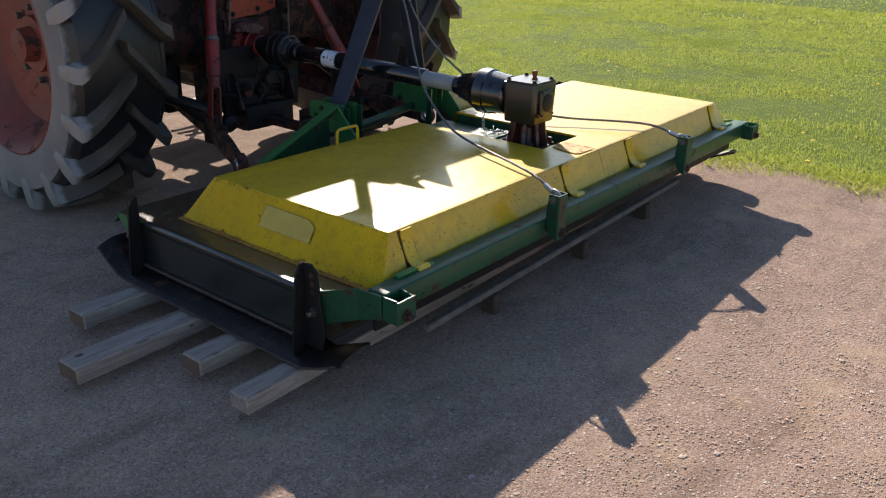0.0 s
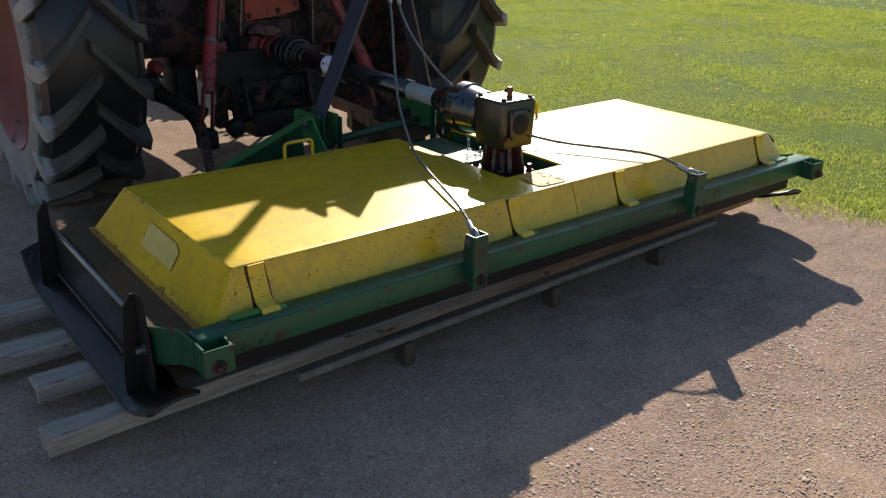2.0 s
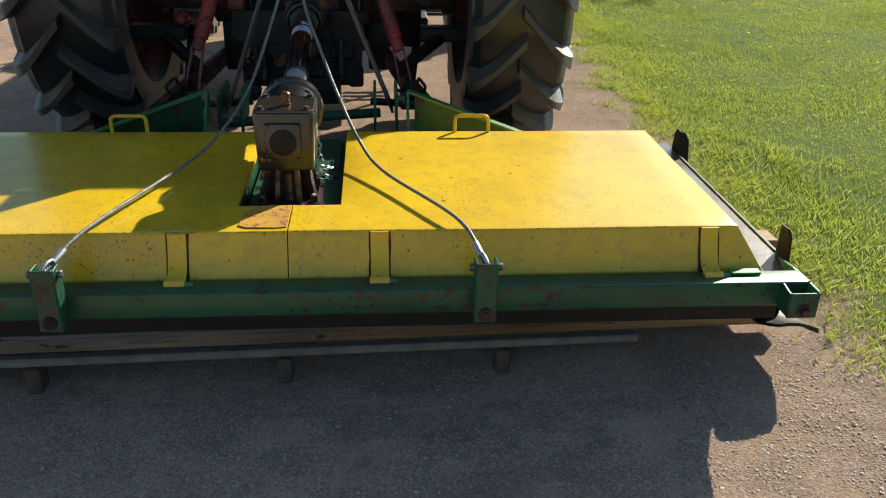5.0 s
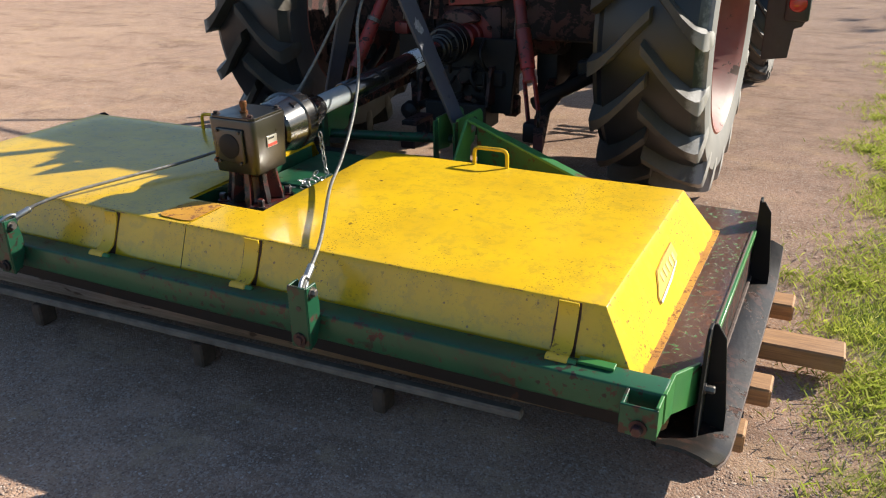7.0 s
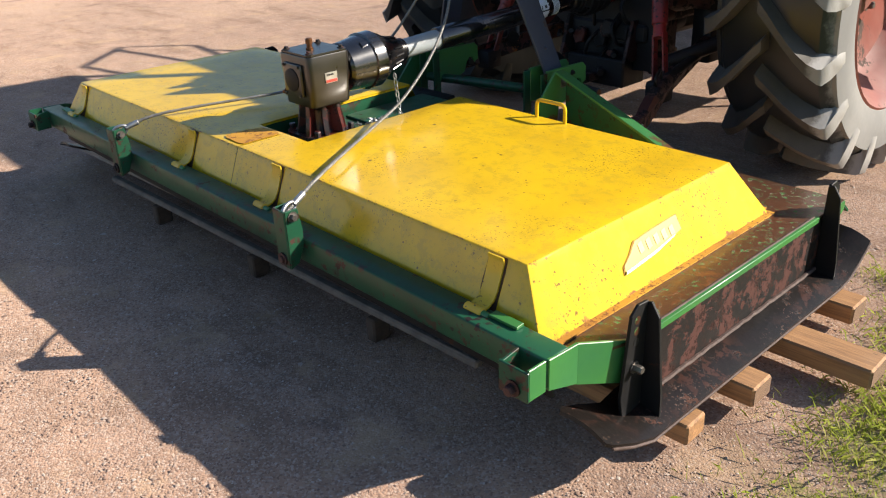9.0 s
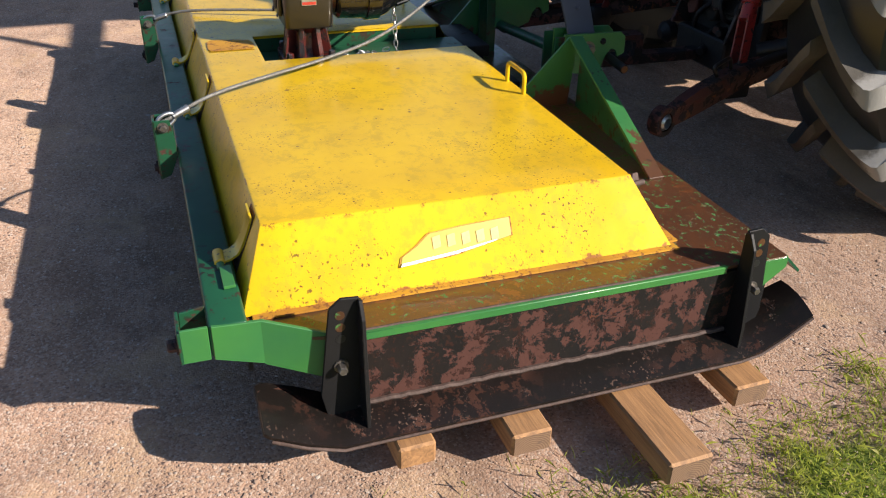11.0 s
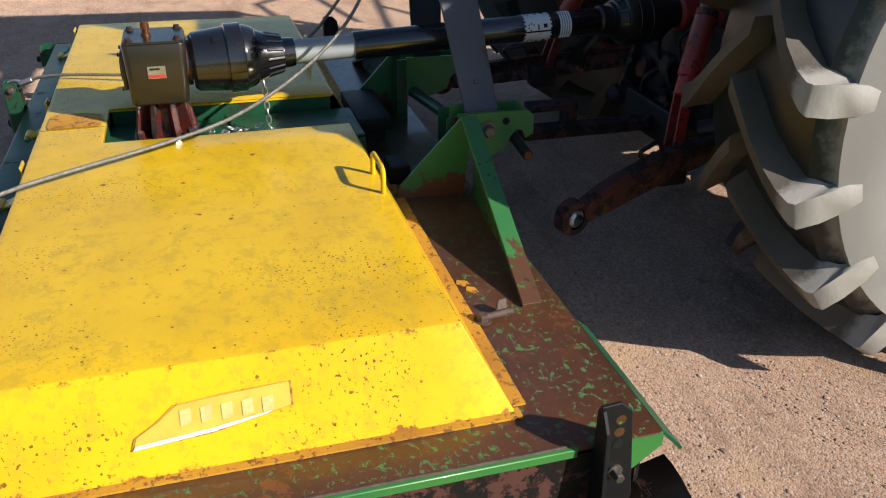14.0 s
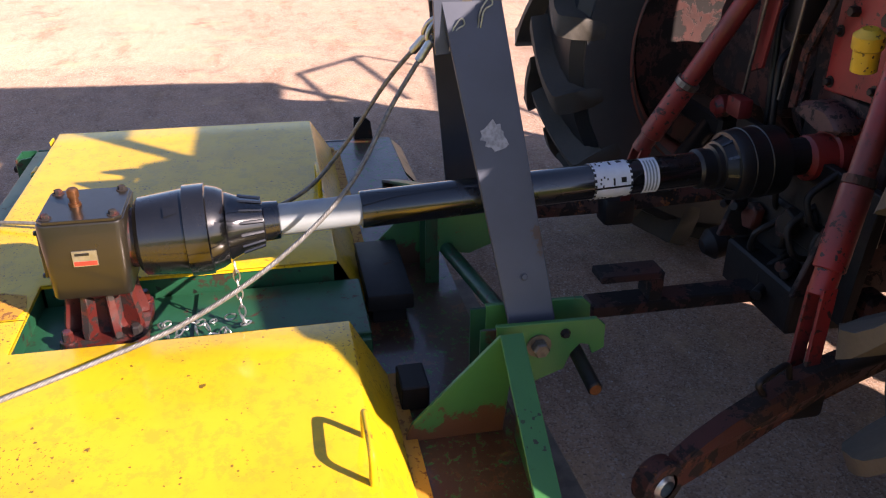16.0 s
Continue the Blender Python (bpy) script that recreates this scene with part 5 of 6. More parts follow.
for s in (-1, 1):
    part("axle_trumpet", lathe((TXC + s * 0.20, AY, AZ), (TXC + s * 0.95, AY, AZ), [(0, 0.24), (0.10, 0.21), (0.16, 0.15), (0.55, 0.115), (0.56, 0.16), (0.62, 0.16)], 28), RUSTRED, tractor, "dirty red axle housing", 35)
    part("brake_drum", lathe((TXC + s * 0.36, AY - 0.02, AZ), (TXC + s * 0.52, AY - 0.02, AZ), [(0, 0.20), (0.12, 0.20), (0.13, 0.17)], 28), RUSTRED, tractor, "", 35)
    # flat-topped mudguard over the wheel
    xi, xo = TXC + s * 0.56, TXC + s * 1.36
    line = [(3.50, 1.30), (3.56, 1.64), (3.62, 1.735), (3.80, 1.78), (4.70, 1.78), (5.10, 1.62), (5.30, 1.30)]
    bm = bmesh.new()
    for (y0, z0), (y1, z1) in zip(line[1:], line[2:]):
        slab([(xi, y0, z0), (xo, y0, z0), (xo, y1, z1), (xi, y1, z1)], 0.010, 0, bm)
    slab([(xi, y, z) for y, z in line[1:]], 0.010, 0, bm)
    part("mudguard", bm, RUSTRED, tractor, "flat-topped dusty red mudguard", 30)
    # hanging tail lamp board outside the wheel
    lx = TXC + s * 1.60
    part("lamp_board", slab([(lx - s * 0.15, 4.62, 0.62), (lx - s * 0.02, 4.62, 0.64), (lx - s * 0.01, 4.62, 0.79), (lx + s * 0.03, 4.62, 0.80), (lx + s * 0.05, 4.62, 0.84), (lx + s * 0.09, 4.62, 1.32), (lx - s * 0.15, 4.62, 1.34)], 0.02, 0.003), GLASS_DARK, tractor, "black tail lamp board")
    lamp = part("tail_lamp", box(lx - 0.06, lx + 0.06, 4.57, 4.61, 0.83, 1.01, 0.012, 2), GLASS_DARK, tractor, "black tail lamp", 35)
    part("lens", lathe((lx, 4.571, 0.92), (lx, 4.55, 0.92), [(0, 0.045), (0.010, 0.040), (0.014, 0.02)], 20), LAMP_RED, lamp, "round red lens", 40)
    part("lamp_bracket", box(*sorted((TXC + s * 1.30, lx)), 4.63, 4.66, 1.26, 1.32, 0.004, 1), GREASE, lamp)

# drive stub cover and casting
part("stub_housing", lathe((3.318, 4.07, 0.755), (3.318, 3.90, 0.755), [(0, 0.14), (0.02, 0.14), (0.035, 0.074), (0.060, 0.070), (0.064, 0.076), (0.080, 0.076), (0.084, 0.066), (0.145, 0.063), (0.155, 0.05)], 28), RED, tractor, "faded red drive stub housing", 35)
for k in range(8):
    a = (k + 0.5) * math.tau / 8
    part("housing_bolt", hexbolt((3.318 + 0.115 * math.cos(a), 4.05, 0.755 + 0.115 * math.sin(a)), (0, -1, 0), 0.012, 0.02), RUSTRED, tractor)
part("stub_flange", box(3.318 - 0.17, 3.318 + 0.17, 4.045, 4.075, 0.60, 0.91, 0.014, 2), RUSTRED, tractor, "worn dark red flange", 35)
part("worn_casting", slab([(3.165, 4.0, 0.838), (3.19, 4.0, 0.878), (3.25, 4.0, 0.897), (3.33, 4.0, 0.890), (3.375, 4.0, 0.862), (3.385, 4.0, 0.832), (3.30, 4.0, 0.826)], 0.085, 0.014), CASTING, tractor, "bare rubbed casting over the stub", 40)
part("stub_bracket", box(3.215, 3.400, 3.965, 4.05, 0.615, 0.688, 0.012, 2), CASTING, tractor, "", 35)
part("rear_panel", slab([(3.185, 4.045, 0.905), (3.185, 4.045, 1.30), (3.53, 4.045, 1.30), (3.53, 4.045, 0.95), (3.40, 4.045, 0.925)], 0.022, 0.004), RED, tractor, "plain red rear cover panel")
for hx, hz in ((3.21, 1.075), (3.21, 0.935), (3.39, 0.955)):
    part("panel_bolt", hexbolt((hx, 4.033, hz), (0, -1, 0), 0.011, 0.014), GREASE, tractor)
# dark clutter of the rear hitch: frame, valve blocks, levers, pins
part("hitch_frame", box(3.12, 3.48, 3.97, 4.45, 0.50, 0.64, 0.04, 2), SOOT, tractor, "greasy drawbar frame", 35)
part("frame_plate", box(3.05, 3.56, 3.92, 3.96, 0.51, 0.60, 0.012, 1), SOOT, tractor)
part("drop_plate", slab([(2.93, 3.955, 0.76), (2.925, 3.955, 0.62), (3.03, 3.955, 0.56), (3.035, 3.955, 0.365), (3.18, 3.955, 0.36), (3.20, 3.955, 0.315), (3.44, 3.955, 0.31), (3.46, 3.955, 0.37), (3.59, 3.955, 0.37), (3.605, 3.955, 0.60), (3.62, 3.955, 0.76)], 0.03, 0.003), SOOT, tractor, "greasy hanging hitch plate")
part("frame_foot", box(3.12, 3.48, 3.86, 4.05, 0.285, 0.425, 0.008, 1), SOOT, tractor)
for s in (-1, 1):
    part("frame_cheek", slab([(TXC + s * 0.20, 3.84, 0.42), (TXC + s * 0.20, 4.3, 0.40), (TXC + s * 0.20, 4.3, 0.62), (TXC + s * 0.20, 3.90, 0.62)], 0.02, 0.003), RUSTRED, tractor, "rusty frame cheek")
    part("link_bracket", box(*sorted((TXC + s * 0.34, TXC + s * 0.46)), 4.22, 4.46, 0.38, 0.74, 0.02, 2), SOOT, tractor, "", 35)
    part("sway_bar", rod((TXC + s * 0.80, 4.14, 0.63), (TXC + s * 0.49, 3.78, 0.48), 0.034, 10), GREASE, tractor, "dark sway bar", 60)
    part("sway_bracket", box(*sorted((TXC + s * 0.62, TXC + s * 0.92)), 4.04, 4.14, 0.58, 0.66, 0.012, 1), SOOT, tractor)
    part("axle_flange", box(*sorted((TXC + s * 0.30, TXC + s * 0.78)), 4.05, 4.5, 0.74, 1.06, 0.05, 2), RUSTRED, tractor, "dirty axle casting", 35)
part("valve_block", box(3.02, 3.10, 3.98, 4.06, 1.04, 1.20, 0.012, 2), SOOT, tractor, "", 35)
part("lever_bar", slab([(2.962, 3.94, 0.905), (3.022, 3.94, 0.930), (3.075, 3.96, 1.42), (2.925, 3.96, 1.42)], 0.012, 0.002), RED, tractor, "flat red lever bar")
part("lever_fork", box(2.925, 3.005, 3.895, 3.945, 0.765, 0.828, 0.010, 2), RED, tractor, "red rod end block", 35)
part("bent_lever", slab([(3.118, 3.985, 0.835), (3.148, 3.985, 0.845), (3.160, 3.985, 1.005), (3.235, 3.985, 1.150), (3.235, 3.985, 1.32), (3.205, 3.985, 1.32), (3.205, 3.985, 1.155), (3.130, 3.985, 1.010)], 0.010, 0.002), LINK, tractor, "bent dark red lever")
part("stay_rod", rod((3.174, 3.95, 0.518), (3.445, 3.95, 0.505), 0.011, 10), BOLT, tractor, "dark steel stay rod", 60)
part("hitch_knob", lathe((3.012, 3.93, 0.36), (3.012, 3.84, 0.34), [(0, 0.03), (0.02, 0.052), (0.06, 0.052), (0.09, 0.024)], 18), SOOT, tractor, "oily round hitch knob", 40)
part("red_lug", slab([(3.13, 3.99, 0.475), (3.20, 3.99, 0.485), (3.27, 3.99, 0.44), (3.26, 3.99, 0.385), (3.19, 3.99, 0.40)], 0.03, 0.006), RED, tractor, "dirty red hitch lug")
for k in range(26):
    x, z = random.uniform(2.98, 3.62), random.uniform(0.36, 1.25)
    if 3.12 < x < 3.56 and 0.58 < z < 1.1:
        continue
    q = random.random()
    if q < 0.4:
        part("housing_bolt", hexbolt((x, 4.045, z), (0, -1, 0), random.uniform(0.012, 0.02), 0.03), GREASE, tractor)
    elif q < 0.75:
        w, h = random.uniform(0.02, 0.05), random.uniform(0.03, 0.07)
        part("casting_lump", box(x - w, x + w, 4.0, 4.07, z - h, z + h, 0.012, 1), random.choice((SOOT, RUSTRED, LINK)), tractor)
    else:
        part("pipe", sweep(rounded([(x, 4.04, z), (x, 3.99, z + 0.03), (x + random.uniform(-0.12, 0.12), 3.99, z + 0.22), (x, 4.05, z + 0.28)], 0.04), 0.008, 6), SOOT, tractor, "", 60)
# oily hoses, pins and levers heaped before the hitch plate
for k in range(22):
    x, z = random.uniform(3.02, 3.46), random.uniform(0.30, 0.60)
    y = random.uniform(3.87, 3.93)
    q = k % 4
    if q == 0:
        part("hitch_pin", rod((x - 0.02, y + 0.02, z), (x + 0.03, y - 0.05, z + random.uniform(-0.02, 0.03)), random.uniform(0.010, 0.018), 10, edge=0.003), random.choice((SOOT, LINK)), tractor, "", 40)
    elif q == 1:
        e = random.uniform(-0.07, 0.07)
        part("oily_hose", sweep(rounded([(x, 3.95, z), (x + 0.01, y, z + 0.02), (x + e, y - 0.02, z + 0.10), (x + e * 1.4, 3.95, z + 0.16)], 0.03), 0.010, 7), SOOT, tractor, "", 60)
    elif q == 2:
        h = random.uniform(0.02, 0.045)
        part("hitch_cleat", slab([(x, y, z - h), (x + 0.05, y, z - h * 0.7), (x + 0.06, y, z + h), (x + 0.015, y, z + h * 1.3), (x - 0.02, y, z)], 0.035, 0.006), random.choice((SOOT, RUSTRED, LINK)), tractor, "", 40)
    else:
        part("hitch_bolt", hexbolt((x, 3.938, z), (0, -1, 0), random.uniform(0.013, 0.022), 0.03), random.choice((SOOT, BOLT)), tractor)
# upper link bracket
for s in (-1, 1):
    part("top_bracket", slab([(TXC + s * 0.06, 4.04, 1.21), (TXC + s * 0.06, 3.93, 1.23), (TXC + s * 0.06, 3.88, 1.30), (TXC + s * 0.06, 3.93, 1.38), (TXC + s * 0.06, 4.04, 1.42)], 0.022, 0.003), RED, tractor, "red top-link bracket")
part("rocker_shaft", rod((TXC - 0.42, 4.05, 1.40), (TXC + 0.42, 4.05, 1.40), 0.055, 20), RED, tractor, "red rocker shaft", 40)
# control rods and pipes in the rear
for x0, y0, z0, x1, y1, z1 in ((2.972, 3.92, 0.841, 3.045, 3.92, 1.36), (3.113, 3.95, 0.860, 3.175, 3.95, 1.36), (3.58, 3.99, 0.60, 3.61, 4.0, 1.38)):
    part("control_rod", rod((x0, y0, z0), (x1, y1, z1), 0.0055, 8), BOLT, tractor, "thin steel control rod", 60)
for i, (px, pz) in enumerate(((3.02, 1.1), (3.06, 0.98))):
    pts = rounded([(px - 0.06, 4.04, pz), (px - 0.05, 4.0, pz - 0.03), (px - 0.02, 4.0, pz - 0.35), (px - 0.06, 4.05, pz - 0.48)], 0.06)
    part("hydraulic_hose", sweep(pts, 0.011, 8), INK, tractor, "black hydraulic hose", 60)
part("sump", box(TXC - 0.16, TXC + 0.16, 3.98, 4.7, 0.47, 0.60, 0.03, 2), GREASE, tractor)
part("coupler_cap", lathe((3.545, 3.86, 1.06), (3.56, 3.84, 1.20), [(0, 0.030), (0.05, 0.030), (0.055, 0.036), (0.085, 0.036), (0.10, 0.018)], 16), YELLOW_OLD, tractor, "chipped yellow cap", 40)

for s in (-1, 1):
    # lower link arm with ball end
    b0 = Vector((TXC + s * 0.712, 3.230, 0.330))
    k1 = Vector((TXC + s * 0.575, 3.62, 0.405))
    k2 = Vector((TXC + s * 0.40, 4.35, 0.50))
    d = (k1 - b0).normalized()
    nrm = d.cross(Vector((0, 0, 1))).normalized()
    up = nrm.cross(d)
    arm = slab([b0 + d * 0.045 - up * 0.038, b0 + d * 0.16 - up * 0.040, k1 - up * 0.045, k2 - up * 0.035, k2 + up * 0.035, k1 + up * 0.055, b0 + d * 0.20 + up * 0.055, b0 + d * 0.12 + up * 0.048, b0 + d * 0.045 + up * 0.038], 0.042, 0.006)
    arm = part("lower_link", arm, LINK, tractor, "rusty red lower link arm")
    part("link_eye", lathe(b0 - nrm * 0.024, b0 + nrm * 0.024, [(0, 0.034), (0, 0.052), (0.005, 0.056), (0.043, 0.056), (0.048, 0.052), (0.048, 0.034)], 28, cap=False), LINK, arm, "rusty ball-end eye", 35)
    part("ball", lathe(b0 - nrm * 0.028, b0 + nrm, [(0, 0.019), (0.004, 0.026), (0.014, 0.033), (0.028, 0.036), (0.042, 0.033), (0.052, 0.026), (0.056, 0.019)], 24, cap=False), STEEL, arm, "bright steel ball", 60)
    part("check_loop", sweep(rounded([k1 - d * 0.10 + up * 0.045, k1 - d * 0.13 + up * 0.10, k1 - d * 0.03 + up * 0.105, k1 - d * 0.02 + up * 0.05], 0.02), 0.008, 8), GREASE, arm, "dark loop", 60)
    # lift rod with fork
    f0 = Vector((TXC + s * 0.545, 3.65, 0.390))
    f1 = Vector((TXC + s * 0.510, 3.675, 0.575))
    f2 = Vector((TXC + s * 0.255, 3.985, 1.36))
    dd = (f2 - f1).normalized()
    rodp = part("lift_rod", rod(f1 + dd * 0.04, f2, 0.030, 18), RED, tractor, "chipped red lift rod", 40)
    m = f1 + (f2 - f1) * 0.34
    part("rod_sleeve", rod(f1 + dd * 0.10, m, 0.037, 18, edge=0.003), RED, rodp, "thicker red sleeve", 40)
    part("rod_collar", rod(m, m + dd * 0.02, 0.039 if s < 0 else 0.0375, 14), BOLT if s < 0 else LINK, rodp)
    sdv = dd.cross(Vector((0, 1, 0))).normalized()
    for q in (-1, 1):
        part("fork_cheek", slab([f0 + sdv * q * 0.030 - Vector((0, 0.018, 0)), f0 + sdv * q * 0.030 + Vector((0, 0.018, 0)), f1 + dd * 0.06 + sdv * q * 0.026 + Vector((0, 0.018, 0)), f1 + dd * 0.06 + sdv * q * 0.026 - Vector((0, 0.018, 0))], 0.010, 0.001), RED, rodp, "flat red fork cheek")
    part("fork_pin", rod(f0 - sdv * 0.05, f0 + sdv * 0.05, 0.012, 12), GREASE, rodp)
    part("link_knuckle", box(f0.x - 0.045, f0.x + 0.045, f0.y - 0.06, f0.y + 0.05, 0.33, 0.43, 0.014, 2), SOOT, rodp, "greasy dark link knuckle", 35)
    # lift arm above
    part("lift_arm", slab([(TXC + s * 0.30, 4.08, 1.30), (TXC + s * 0.30, 4.08, 1.42), (TXC + s * 0.235, 3.92, 1.42), (TXC + s * 0.235, 3.92, 1.32)], 0.05, 0.006), RED, tractor, "red lift arm")
    # check chain and stay
    part("stay_bar", rod((TXC + s * 0.62, 4.2, 0.62), (TXC + s * 0.56, 3.70, 0.44), 0.022, 10), GREASE, tractor, "", 60)
    if s < 0:
        part("red_knob", lathe((TXC + s * 0.634, 4.08, 0.70), (TXC + s * 0.634, 4.01, 0.70), [(0, 0.030), (0.02, 0.040), (0.05, 0.040), (0.07, 0.022)], 18), RED, tractor, "round red cap", 40)
# hidden box and slab under the cab, added to shrink the sunlit ground patch
part("sun_block_box", box(3.50, 3.95, 4.56, 4.80, 0.44, 0.80, 0.02, 2), SOOT, tractor, "dark hidden box blocking sun under the tractor", 35)
part("sun_block_step", box(3.60, 4.02, 5.0, 5.5, 0.46, 0.54, 0.01, 1), GREASE, tractor, "dark hidden slab blocking sun under the tractor")
# drawbar with clevis
part("drawbar", box(TXC - 0.04, TXC + 0.04, 3.34, 4.6, 0.310, 0.352, 0.006, 1), RUSTRED, tractor, "rusty drawbar")
part("drawbar_clevis", slab([(TXC - 0.04, 3.36, 0.432), (TXC + 0.04, 3.36, 0.432), (TXC + 0.04, 3.55, 0.432), (TXC - 0.04, 3.55, 0.432)], 0.022, 0.003), RUSTRED, tractor, "rusty drawbar clevis")
part("clevis_web", box(TXC - 0.04, TXC + 0.04, 3.51, 3.55, 0.351, 0.423, 0.003, 1), RUSTRED, tractor)
part("drawbar_hanger", box(TXC - 0.14, TXC + 0.14, 4.0, 4.06, 0.32, 0.58, 0.01, 1), GREASE, tractor)
for s in (-1, 1):
    part("side_ladder", box(*sorted((TXC + s * 0.30, TXC + s * 0.36)), 4.55, 5.2, 0.42, 0.50, 0.01, 1), GREASE, tractor)
    for k in range(3):
        part("step_slat", box(*sorted((TXC + s * 0.72, TXC + s * 1.02)), 5.60 + k * 0.09, 5.63 + k * 0.09, 0.45, 0.47), GREASE, tractor, "step slat")
    for yy in (5.58, 5.83):
        part("step_hanger", box(*sorted((TXC + s * 0.98, TXC + s * 1.01)), yy, yy + 0.02, 0.44, 1.15), GREASE, tractor)

# cab above the view, for its shadows: platform, posts, roof, roof lamps and mirror frame
CZ1 = 2.70
part("cab_floor", box(2.75, 3.85, 4.75, 6.3, 1.12, 1.20, 0.01, 1), GREASE, tractor)
part("cab_roof", slab([(2.51, 4.0, CZ1 + 0.03), (4.04, 4.0, CZ1 + 0.03), (3.92, 6.1, CZ1 + 0.03), (2.72, 6.1, CZ1 + 0.03)], 0.07, 0.012), RED, tractor, "red cab roof")
for px, py in ((2.55, 4.03), (4.06, 4.03), (2.76, 6.05), (3.88, 6.05)):
    part("cab_post", rod((px, py, 1.15), (px, py, CZ1 + 0.01), 0.034, 10), GLASS_DARK, tractor, "", 50)
for px in (2.56,):
    part("cab_pillar", box(px - 0.03, px + 0.03, 4.24, 4.43, 1.5, CZ1, 0.01, 1), GLASS_DARK, tractor)
# unseen panel, and a rail above it, added so sun passes only between them
part("cab_shade_panel", box(2.62, 4.03, 4.02, 4.06, 1.42, 1.92), RUSTRED, tractor)
for ax0, ax1 in ((2.70, 3.06), (3.52, 3.88)):
    part("platform_apron", box(ax0, ax1, 4.30, 4.33, 0.98, 1.46), RUSTRED, tractor)
part("cab_shade_rail", box(2.62, 4.03, 4.02, 4.05, 2.12, 2.27, 0.01, 1), GLASS_DARK, tractor)
part("seat", box(TXC - 0.25, TXC + 0.25, 4.75, 4.87, 1.35, 2.05, 0.05, 3), GLASS_DARK, tractor, "black seat back", 35)
part("seat_cushion", box(TXC - 0.25, TXC + 0.25, 4.80, 5.25, 1.28, 1.40, 0.04, 3), GLASS_DARK, tractor, "", 35)
for lx in (2.42, 3.06, 3.84):
    wlp = part("work_lamp", box(lx - 0.09, lx + 0.09, 3.74, 3.84, CZ1, CZ1 + 0.13, 0.02, 2), GLASS_DARK, tractor, "black work lamp", 35)
    part("lamp_arm", rod((lx, 3.82, CZ1 + 0.06), (lx + (0.10 if lx < 2.5 else 0), 4.06, CZ1 + 0.04), 0.018, 8), GLASS_DARK, wlp)
# out of view: shadow lines on the ground, projected up along the sun
MZ = 2.3
for pts in ([(-0.76, 2.69), (-1.23, 3.20), (-0.76, 3.65), (0.47, 3.52)], [(-1.15, 3.12), (0.0, 3.36)], [(-0.76, 2.69), (0.25, 2.93)], [(-0.55, 3.62), (0.7, 4.2)]):
    part("mirror_frame", sweep([(x + 1.196 * MZ, y + 1.304 * MZ, MZ) for x, y in pts], 0.020, 8), GLASS_DARK, tractor, "unseen tubular mirror frame shaped from its ground shadow", 60)

# ---------------------------------------------------------------- gravel, grass
def scatter(name, verts, faces, material, label, category):
    me = bpy.data.meshes.new(name)
    me.vertices.add(len(verts))
    me.vertices.foreach_set("co", verts.astype(np.float32).ravel())
    k = faces.shape[1]
    me.loops.add(faces.size)
    me.loops.foreach_set("vertex_index", faces.astype(np.int32).ravel())
    me.polygons.add(len(faces))
    me.polygons.foreach_set("loop_start", np.arange(0, faces.size, k, dtype=np.int32))
    me.update(calc_edges=True)
    me.validate()
    me.materials.append(material)
    return tagged(new(name, me), label, category, kind="stuff" if category else "")


rng = np.random.default_rng(7)


def lawn_edge(x, y):
    """About where the lawn starts; positive inside it."""
    return x - (5.36 + 0.035 * np.abs(y - 2.6) ** 1.35 + 0.07 * np.maximum(0, 2.6 - y))


def stones(n):
    """Small pebbles as squashed octahedra on the yard around the machine."""
    x = rng.uniform(-1.2, 6.2, n)
    y = np.where(rng.random(n) < 0.62, rng.uniform(-0.7, 1.9, n), rng.uniform(1.9, 5.5, n))
    keep = lawn_edge(x, y) < 0.1 + rng.normal(0, 0.12, n)
    x, y = x[keep], y[keep]
    n = len(x)
    r = 0.0022 + 0.0036 * rng.random(n) ** 2.5 + 0.005 * (rng.random(n) > 0.993)
    octa = np.array([(1, 0, 0), (0, 1, 0), (-1, 0, 0), (0, -1, 0), (0, 0, 0.55), (0, 0, -0.5)], float)
    a = rng.uniform(0, math.tau, n)
    sx, sy = rng.uniform(0.7, 1.5, n), rng.uniform(0.7, 1.2, n)
    px = octa[None, :, 0] * sx[:, None] * r[:, None] * (1 + rng.normal(0, 0.15, (n, 6)))
    py = octa[None, :, 1] * sy[:, None] * r[:, None] * (1 + rng.normal(0, 0.15, (n, 6)))
    pz = octa[None, :, 2] * r[:, None]
    ca, sa = np.cos(a)[:, None], np.sin(a)[:, None]
    g = np.array([ground_height(i, j) for i, j in zip(x, y)])
    v = np.stack([x[:, None] + px * ca - py * sa, y[:, None] + px * sa + py * ca, g[:, None] + pz + r[:, None] * 0.25], -1).reshape(-1, 3)
    tri = np.array([(0, 1, 4), (1, 2, 4), (2, 3, 4), (3, 0, 4)])
    f = (tri[None] + (np.arange(n) * 6)[:, None, None]).reshape(-1, 3)
    scatter("gravel", v, f, STONE, "small pinkish-brown loose gravel stones", "gravel")


stones(190000)


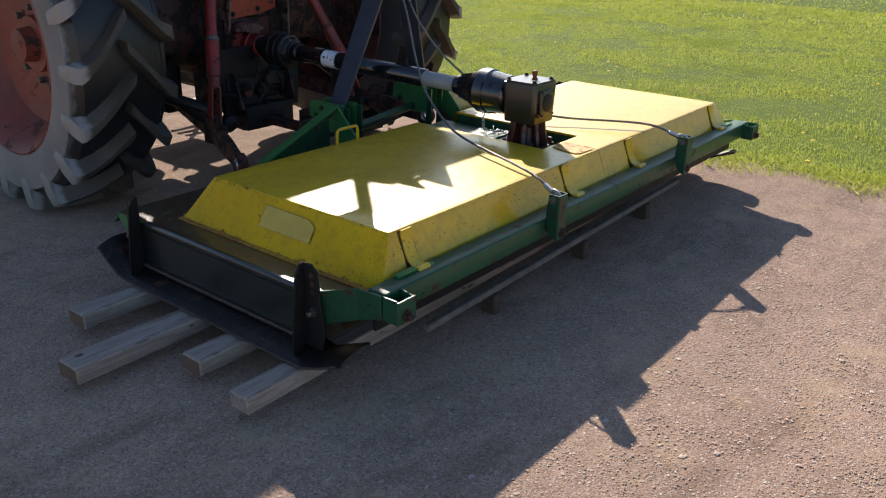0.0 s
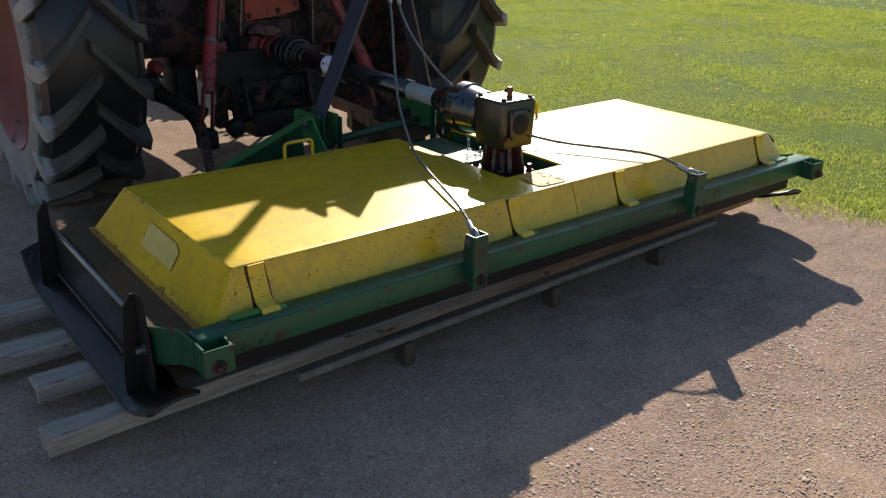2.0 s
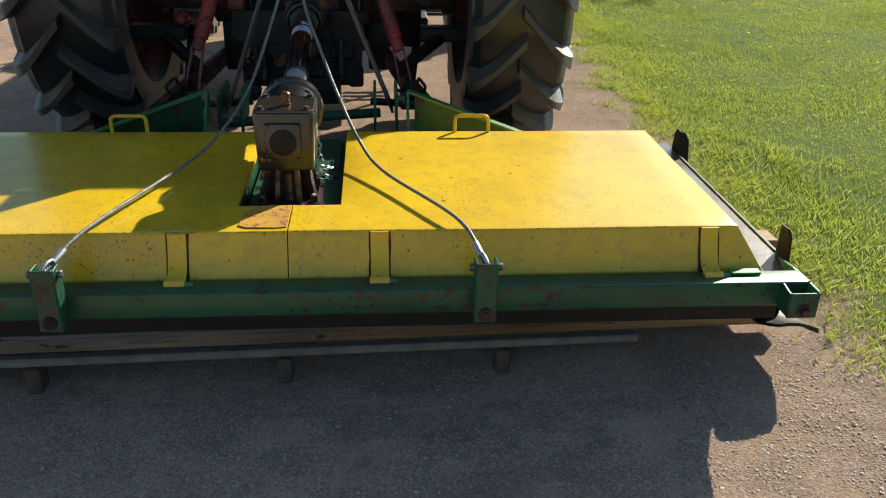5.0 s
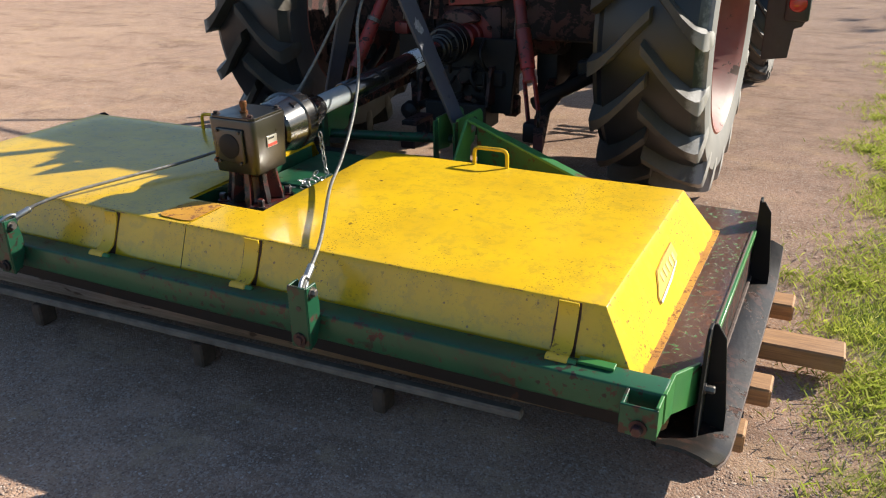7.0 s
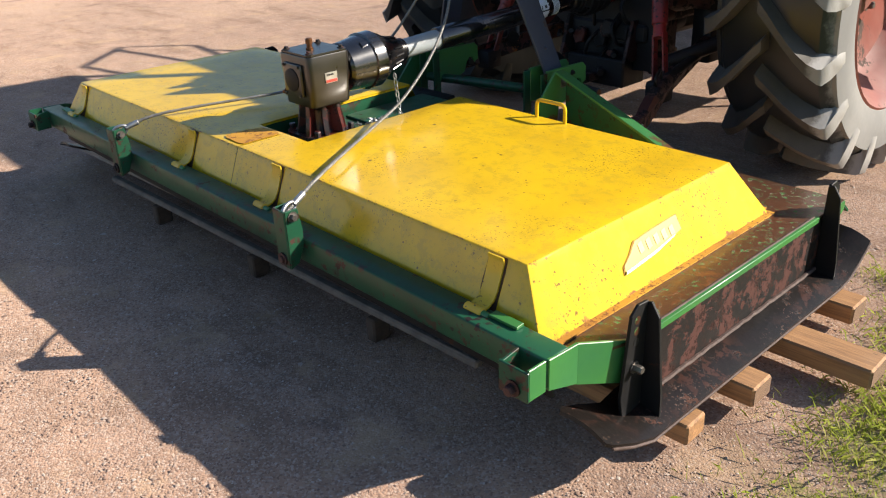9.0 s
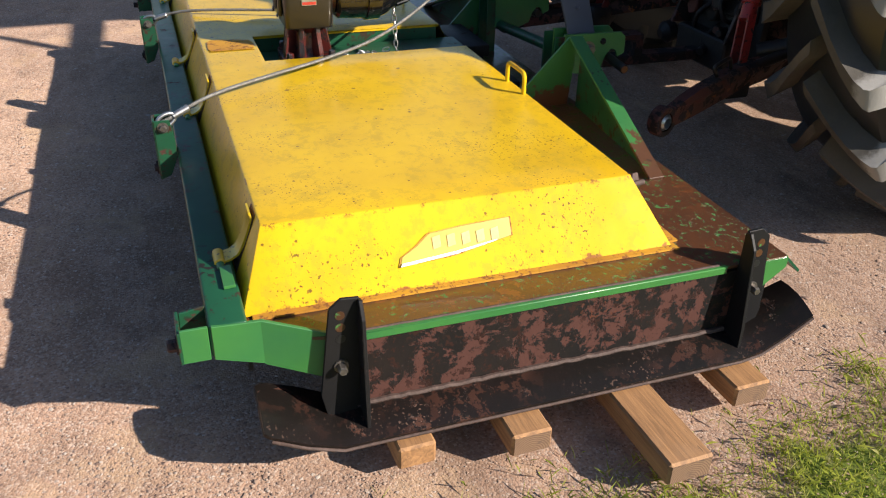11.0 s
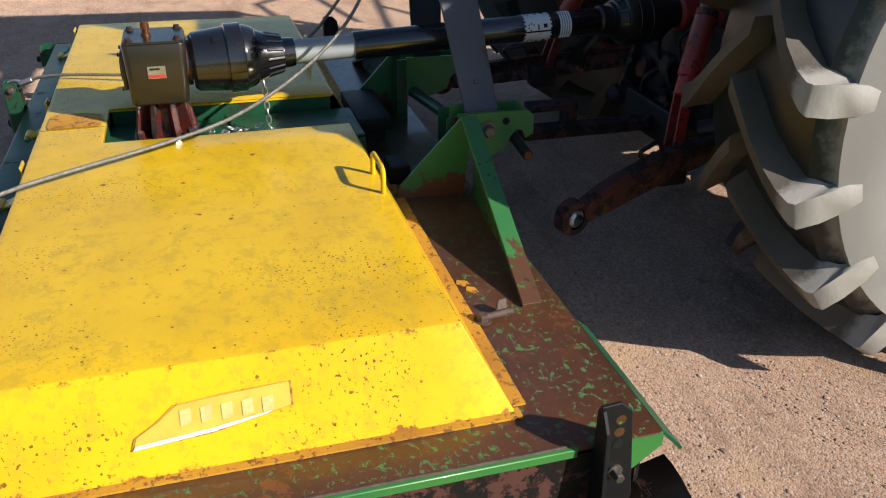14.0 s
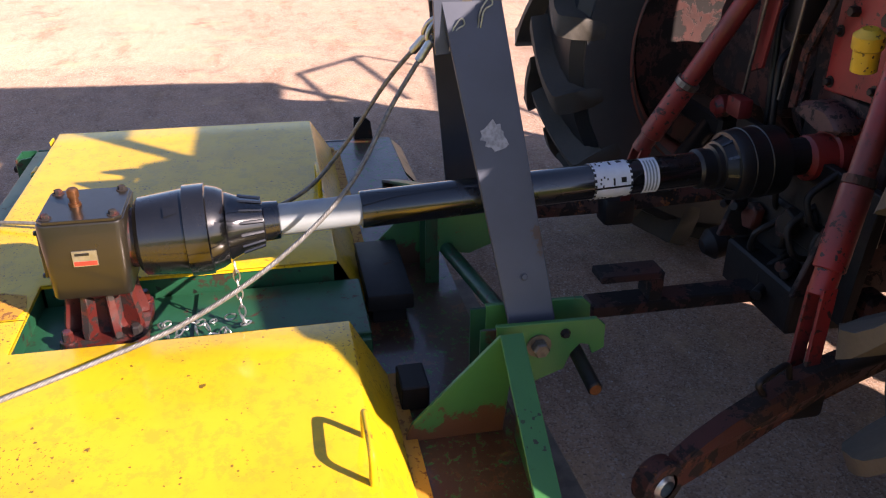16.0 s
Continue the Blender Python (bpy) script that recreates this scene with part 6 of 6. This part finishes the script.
def blades(name, x, y, h, w, lean, label):
    """Grass blades: a bent strip of two triangles each."""
    n = len(x)
    a = rng.uniform(0, math.tau, n)
    b = rng.uniform(0, math.tau, n)
    dx, dy = np.cos(a) * w, np.sin(a) * w
    lx, ly = np.cos(b) * h * lean, np.sin(b) * h * lean
    z0 = np.zeros(n)
    v = np.stack([np.stack([x - dx, y - dy, z0], -1), np.stack([x + dx, y + dy, z0], -1),
                  np.stack([x + dx * 0.8 + lx * 0.4, y + dy * 0.8 + ly * 0.4, h * 0.62], -1), np.stack([x + lx, y + ly, h], -1)], 1).reshape(-1, 3)
    tri = np.array([(0, 1, 2), (0, 2, 3)])
    f = (tri[None] + (np.arange(n) * 4)[:, None, None]).reshape(-1, 3)
    return scatter(name, v, f, BLADE, label, "grass")


def patchy(x, y, k, seed):
    return np.array([noise.noise(Vector((i * k, j * k, seed))) for i, j in zip(x, y)])


def lawn():
    n = 560000
    # dense near the machine, thinning with distance
    d = rng.random(n) ** 1.7
    x = 5.1 + d * 11
    y = rng.uniform(-1.0, 14.0, n)
    e = lawn_edge(x, y) + 0.33 * patchy(x, y, 2.0, 5.0) + rng.normal(0, 0.05, n)
    bare = patchy(x, y, 0.9, 2.0) + 0.6 * patchy(x, y, 3.1, 4.0)
    keep = (e > 0.0) & ((bare < 0.28) | (rng.random(n) < 0.35))
    x, y, e = x[keep], y[keep], e[keep]
    n = len(x)
    tall = np.clip(0.5 + patchy(x, y, 1.1, 9.0), 0.2, 1.2)
    h = (0.009 + 0.012 * rng.random(n)) * (0.5 + tall) * (1 + 0.7 * np.exp(-((e - 0.35) / 0.35) ** 2))
    w = 0.0008 + 0.0009 * rng.random(n) + 0.0006 * (x - 5)
    # broader, sparser blades far out
    m = 70000
    x2, y2 = 13 + 26 * rng.random(m) ** 1.2, rng.uniform(-8.0, 34.0, m)
    x, y = np.concatenate([x, x2]), np.concatenate([y, y2])
    h = np.concatenate([h, 0.02 + 0.025 * rng.random(m)])
    w = np.concatenate([w, 0.008 + 0.008 * rng.random(m)])
    blades("grass", x, y, h, w, rng.uniform(0.2, 0.9, len(x)), "uneven green mown lawn with a ragged edge")


lawn()


def tuft(n, cx, cy, s):
    x, y = rng.normal(cx, s, n), rng.normal(cy, s, n)
    return x, y


tx, ty = [], []
for _ in range(105):
    yy = rng.uniform(-0.3, 9.0)
    xx = 5.36 + 0.035 * abs(yy - 2.6) ** 1.35 + 0.07 * max(0, 2.6 - yy) + rng.normal(0.05, 0.12)
    a, b = tuft(int(rng.uniform(140, 460)), xx, yy, rng.uniform(0.04, 0.13))
    tx.append(a), ty.append(b)
tx, ty = np.concatenate(tx), np.concatenate(ty)
blades("grass_tufts", tx, ty, 0.010 + 0.030 * rng.random(len(tx)) ** 1.8, 0.0006 + 0.0006 * rng.random(len(tx)), rng.uniform(0.4, 1.3, len(tx)), "ragged weedy grass tufts along the gravel edge")

# small yellow flowers in the lawn
fl = bmesh.new()
for _ in range(70):
    x, y = rng.uniform(5.5, 12), rng.uniform(0.5, 11)
    if lawn_edge(x, y) < 0.1:
        continue
    z = 0.05 + 0.03 * rng.random()
    lathe((x, y, z), (x, y, z + 1), [(0, 0.004), (0.006, 0.016), (0.010, 0.012)], 7, fl)
tagged(part("dandelions", fl, FLOWER), "small yellow dandelion flowers in the lawn", "flowers", kind="stuff")

# tree out of view beyond the lawn, added to cast a shadow across the far grass
def tree(x, y, h, r):
    t = thing("tree", x, y, 0.0, "unseen broad tree beyond the lawn, added for its shadow", "tree")
    part("trunk", sweep([(x, y, -0.1), (x + 0.05, y, h * 0.25), (x - 0.05, y + 0.05, h * 0.5), (x, y, h * 0.8)], 0.16, 10), BARK, t, "grey-brown trunk", 60)
    for k in range(9):
        a = k * 2.4
        z = h * (0.35 + 0.05 * k)
        part("limb", sweep([(x, y, z), (x + math.cos(a) * r * 0.4, y + math.sin(a) * r * 0.4, z + 0.5), (x + math.cos(a) * r * 0.8, y + math.sin(a) * r * 0.8, z + 0.9)], 0.05, 6), BARK, t, "", 60)
    n = 9000
    c = rng.normal(0, 1, (60, 3))
    c = c / np.linalg.norm(c, axis=1, keepdims=True) * rng.uniform(0.35, 0.95, (60, 1)) * np.array((r, r, h * 0.30)) + np.array((x, y, h * 0.68))
    p = c[rng.integers(0, 60, n)] + rng.normal(0, r * 0.16, (n, 3))
    d1, d2 = rng.normal(0, 0.06, (n, 3)), rng.normal(0, 0.06, (n, 3))
    v = np.stack([p - d1, p + d2, p + d1, p - d2], 1).reshape(-1, 3) - np.array((x, y, 0.0))
    f = np.arange(n * 4).reshape(-1, 4)
    crown = scatter("crown", v, f, LEAF, "green leafy crown", "")
    crown.parent = t
    return t


tree(15.4, 20.4, 7.6, 2.3)
